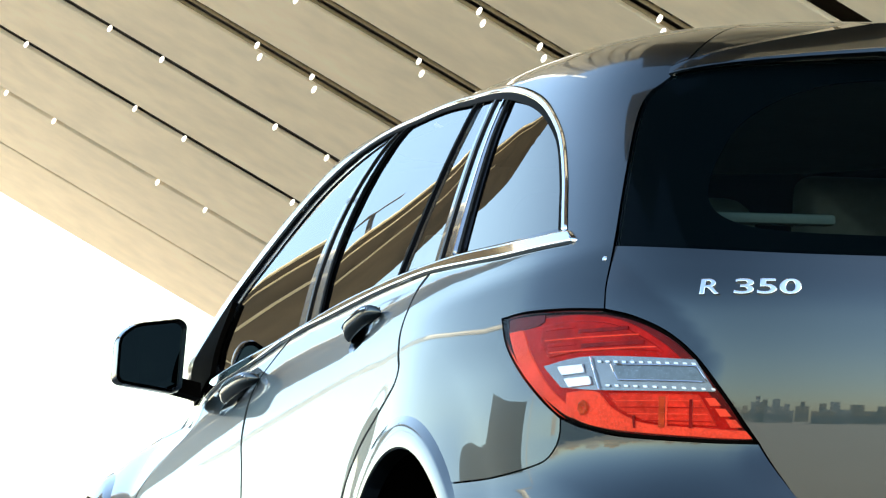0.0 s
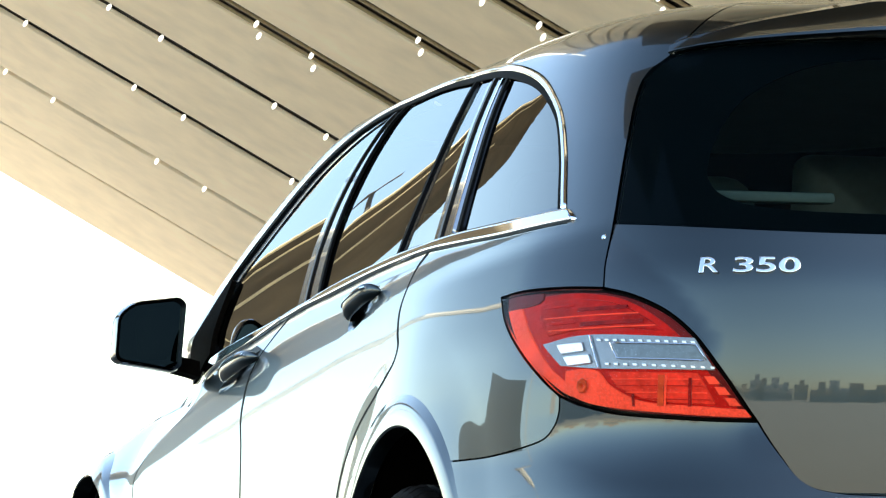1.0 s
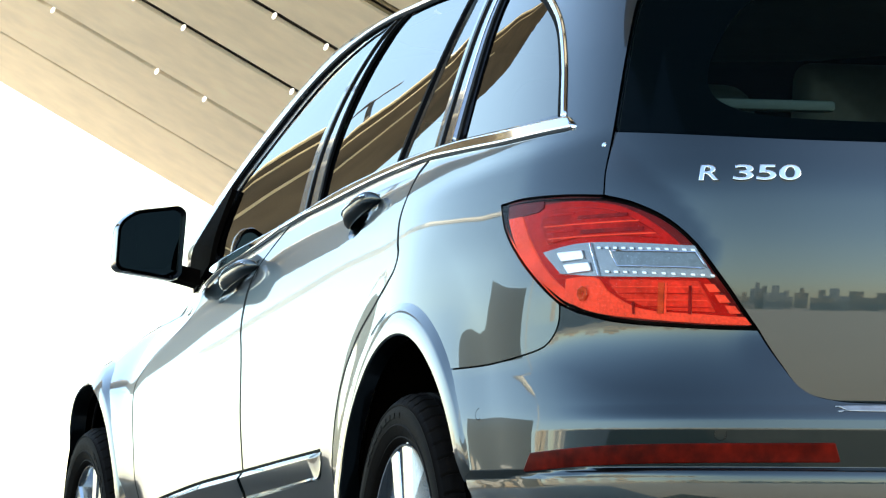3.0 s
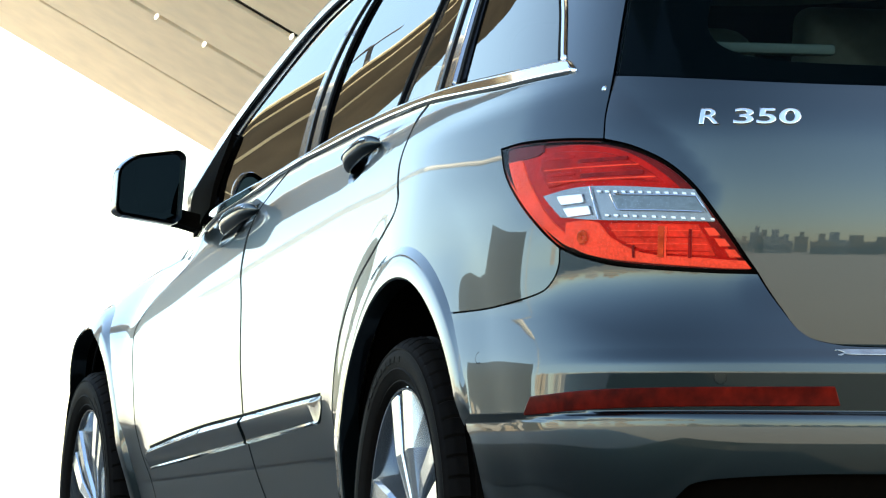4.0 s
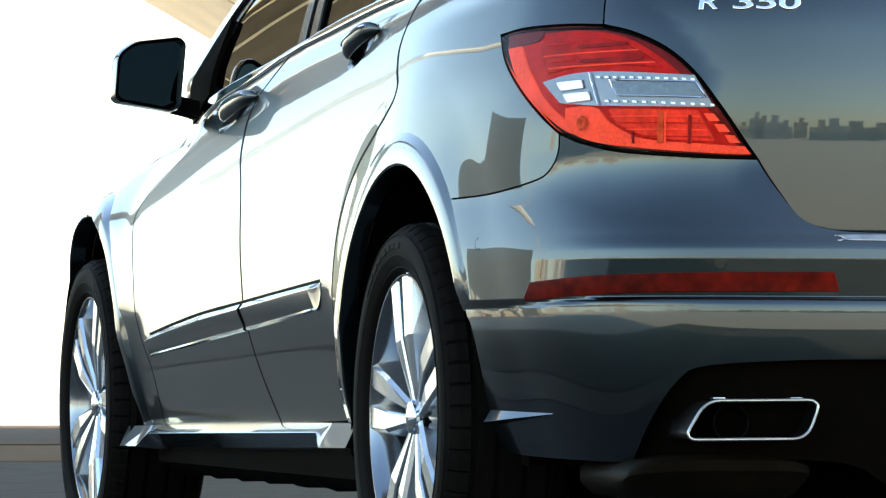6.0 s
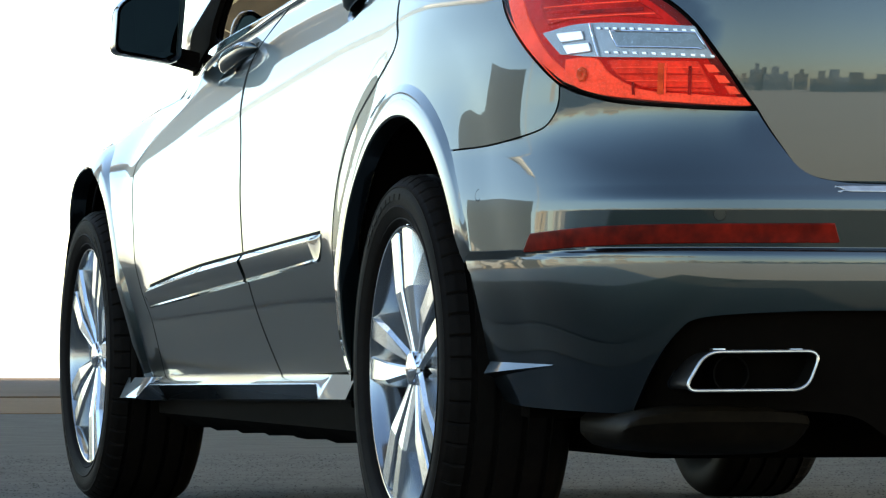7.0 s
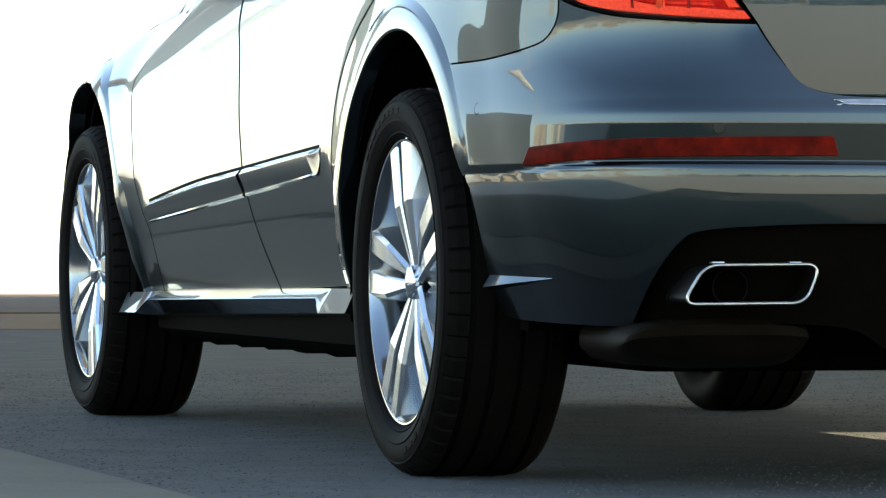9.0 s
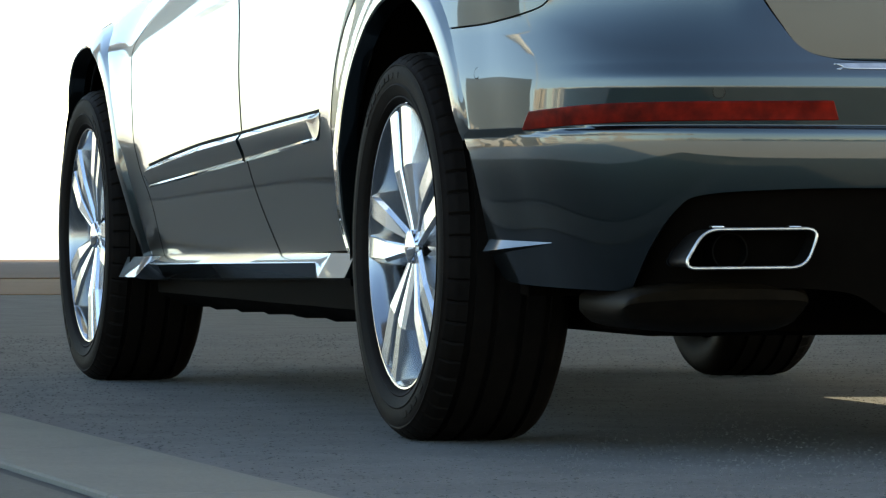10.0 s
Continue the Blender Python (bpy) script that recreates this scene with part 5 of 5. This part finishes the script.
# the one joint that is open to the sky, with broad cross bars
for j in range(4):
    part("cross_bar", box(S2 + .9 + 3.7 * j, S2 + 1.9 + 3.7 * j, PITCH * 9 - .2, PITCH * 9 + .2, .05, .12, .01), BOARD, canopy)
part("roof_deck", box(.2, S1, PITCH * 9 - .17, PITCH * 9 + .17, .29, .35, 0), RAFTER, canopy, "dark roof deck")
part("roof_deck", box(S0, S1, 0, PITCH * 9 - .18, .28, .36, 0), RAFTER, canopy, "dark roof deck")
part("roof_deck", box(S2, S1, PITCH * 9 + .18, PITCH * 14, .28, .36, 0), RAFTER, canopy, "dark roof deck")
# unseen deck reaching past the boards, added to darken what the rear window mirrors
part("roof_deck", box(-12.0, S1, PITCH * 14 + .01, PITCH * 16, .28, .36, 0), RAFTER, canopy, "dark roof deck")
part("roof_deck", box(5.72, S1, PITCH * 16 + .01, 24.9, .28, .36, 0), RAFTER, canopy)
part("roof_deck", box(-12.0, 5.72, PITCH * 16 + .01, 26.2, .28, .36, 0), RAFTER, canopy, "dark roof deck beside an opening added for the sun patch")
part("roof_deck", box(-7.5, 5.72, 26.21, 26.89, .28, .36, 0), RAFTER, canopy)
part("roof_deck", box(-7.5, S1, 26.9, 30.8, .28, .36, 0), RAFTER, canopy, "dark roof deck")

# ---- the open side: a second wing of the canopy, a lamp post, buildings far off ----
# sand and pale walls and the windows are lightened: distance haze in their colour
WALLS = [material("sand_wall", (.60, .50, .37), rough=.85, mottle=.12, scale=.15, grain=2), material("pale_wall", (.62, .60, .55), rough=.85, mottle=.1, scale=.15, grain=2),
         material("grey_wall", (.10, .10, .095), rough=.85, mottle=.12, scale=.15, grain=2)]
EAVE = material("gilded_eave", (.6, .48, .28), rough=.35, mottle=.08)
WINDOW_HAZED = material("hazed_window", (.38, .40, .40), rough=.15, mottle=.2)


def bearing(turn, height, far):
    a, h = radians(turn), radians(height)
    return Vector((far * math.cos(h) * math.sin(a), far * math.cos(h) * math.cos(a), far * math.sin(h)))


def wing(near, off, far, trims, n=64):
    """A tall curved wing of the building between two edges, given as degrees from the car's nose and degrees up, with gilded trims along it."""
    thing = new("canopy_wing")
    tagged(thing, "bronze-coloured curved canopy wing with gilded edge strips", "canopy", kind="structure")
    ts = np.linspace(0, 1, n)
    def edge(line):
        q = np.array(line, float)
        s = np.concatenate([[0], np.cumsum(np.hypot(*np.diff(q, axis=0).T))])
        return np.stack([np.interp(ts * s[-1], s, q[:, k]) for k in (0, 1)], 1)
    a, b = edge(near), edge(off)
    sec = []
    for u, w in zip(a, b):
        front = [bearing(*(u + (w - u) * f), far + 1.4 * f + .25 * math.sin(math.pi * f)) for f in np.linspace(0, 1, 7)]
        sec.append([*front, bearing(*w, far + 2.4), bearing(*u, far + 2.4)])
    part("wing_body", loft(sec), material("bronze_board", (.105, .074, .039), rough=.6, mottle=.45, scale=.22, grain=1.1), thing)
    for f, size, first, last in trims:
        m = a + (b - a) * f
        m = [bearing(*(q + (.10 * math.sin(k * .9), .12 * math.sin(k * .55))), far - .12 + 1.4 * f) for k, q in enumerate(m)][int(first * n):int(last * n)]
        part("wing_edge", tube(m, size, 8), EAVE, thing)


wing(((-6.5, 0), (-6.6, 5), (-6.7, 8.5), (-7.1, 11), (-7.7, 12.8), (-8.4, 14.4), (-9.2, 15.6), (-11, 16.6), (-14, 17.6), (-19.6, 19.2), (-24, 20.3), (-28.5, 21.4)),
     ((-9.8, 0), (-10.1, 4), (-10.4, 7.6), (-10.9, 9.0), (-11.4, 10.2), (-11.9, 11.3), (-12.6, 12.1), (-14.2, 12.9), (-17.5, 14.3), (-22, 16.8), (-26, 19.4), (-28.6, 21.2)), 46,
     ((0, .10, .1, 1), (.13, .05, .2, .9), (.40, .07, .2, .52)))
# a slim lower rail of the same building
rail = new("canopy_rail")
tagged(rail, "slim cream rail of the building's open side", kind="structure")
part("rail_bar", tube([bearing(*q, 48) for q in ((-11.5, 6.6), (-11.8, 6.9), (-12.4, 7.5), (-13.1, 8.3), (-13.8, 8.9), (-15.5, 9.5), (-18, 10.1), (-23, 11.0), (-28, 11.8), (-36, 12.8), (-46, 13.8), (-61, 15.2), (-62, 14), (-62, 0))], .15, 8), material("cream_rail", (.93, .88, .74), rough=.5, mottle=.1), rail)

lamp = new("bracket_lamp")
tagged(lamp, "dark twin-headed lamp on a bracket at the canopy wing", "lamp")
POST = material("dark_post", (.03, .03, .03), rough=.5, mottle=.2)
part("bracket", tube([(-6.85, 45.3, 11.45), (-6.48, 46.2, 12.0), (-5.66, 46.4, 12.58)], .05, 8), POST, lamp)
for x, y, z, r in ((-5.22, 46.6, 12.52, .09), (-5.99, 46.2, 12.85, .075)):
    part("lamp_head", tube([(-5.66, 46.4, 12.58), ((x - 5.66) / 2, (y + 46.4) / 2, (z + 12.58) / 2 + .03), (x, y, z)], r, 8), POST, lamp)

random.seed(11)


def building(x, y, w, d, h, mat, storeys, turn=0.0, columns=()):
    """A far block with storeys of window openings, a parapet and a roof hut."""
    b = new("far_building")
    tagged(b, "plain flat-roofed city building far across the plaza", "building", "far skyline")
    b.matrix_basis = pose(x, y, 0, 0, 0, turn)
    part("walls", box(-w / 2, w / 2, -d / 2, d / 2, -.1, h, 0), mat, b)
    for k, c in enumerate(columns):
        part("column", box(c - .28, c + .28 + .3 * (k % 2), -d / 2 - .3, -d / 2 + .02, 0, 2.7, .04), WALLS[k % 2], b)
    if not storeys:
        return
    part("parapet", box(-w / 2 - .3, w / 2 + .3, -d / 2 - .3, d / 2 + .3, h - .9, h + .4, 0), mat, b)
    part("roof_hut", box(-w * .2, w * .15, -d * .2, d * .2, h, h + 2.6, 0), mat, b)
    for k in range(storeys):
        z = h * (k + .5) / (storeys + .4)
        part("window_band", box(-w / 2 - .06, w / 2 + .06, -d / 2 - .06, d / 2 + .06, z - .55, z + .65, 0), WINDOW_HAZED, b)


for k in range(34):
    a = radians(148 + 3.4 * k + random.uniform(-1.2, 1.2))
    r = random.uniform(120, 200)
    h = random.choice((2.5, 3, 3, 4, 4, 5, 6, 9))
    building(r * math.sin(a), r * math.cos(a), random.uniform(6, 18), random.uniform(8, 14), h, random.choice(WALLS[:2]), max(1, int(h / 3.2)), -math.degrees(a))
for k in range(9):
    a = radians(-100 + 9 * k)
    building(95 * math.sin(a), 95 * math.cos(a), random.uniform(9, 14), 10, random.choice((4, 5, 7)), WALLS[k % 2], 2, -math.degrees(a))
building(-23.8, 17.4, 6.4, 4.0, 5.0, WALLS[2], 0, 53, (-2.7, 1.2, 2.5))

# kerb stones between roadway and paving
kerb = new("kerb")
tagged(kerb, "row of flush pale concrete kerb stones", kind="structure")
first = None
for k in range(13):
    y = -.19 + 1.4 * (k - 3)
    ob = first.copy() if first else part("kerb_stone", box(-.166, .166, 0, 1.394, -.05, .004, .004, 1), PAVER, kerb)
    if first:
        scene.collection.objects.link(ob)
    first = first or ob
    ob.parent, ob.location = kerb, (-1.658, y, 0)
tagged(part("drain_slot", box(-1.866, -1.823, -1.9, 14, -.05, -.008, 0), material("slot_black", (.010, .009, .008), rough=.9, mottle=.3), None, "dark narrow drain slot"), kind="structure")

# loose grit and coarse aggregate that stands out of the asphalt
rng = np.random.default_rng(5)
count = 34000
gx, gy = rng.uniform(-1.47, 2.6, count), -2.2 + 9.5 * rng.random(count) ** 1.5
size, tall, spin = rng.uniform(.0018, .0050, count) * rng.choice((1, 1, 1.5), count), rng.uniform(.0006, .0022, count), rng.uniform(0, 6.28, count)
verts, faces = [], []
for x, y, r, h, a in zip(gx, gy, size, tall, spin):
    i = len(verts)
    verts += [(x + r * math.cos(a + k * 1.5708) * (1.3 if k % 2 else 1), y + r * math.sin(a + k * 1.5708), -.0004) for k in range(4)]
    verts.append((x + r * .2 * math.cos(a), y + r * .2 * math.sin(a), h))
    faces += [(i + k, i + (k + 1) % 4, i + 4) for k in range(4)]
GRIT = material("stone_grit", (.062, .063, .060), rough=.9, spec=.06, mottle=.7, scale=40, grain=300)
tagged(make("asphalt_grit", verts, faces, GRIT, None, None, "coarse grey stone grit in the asphalt", smooth=False), kind="stuff")
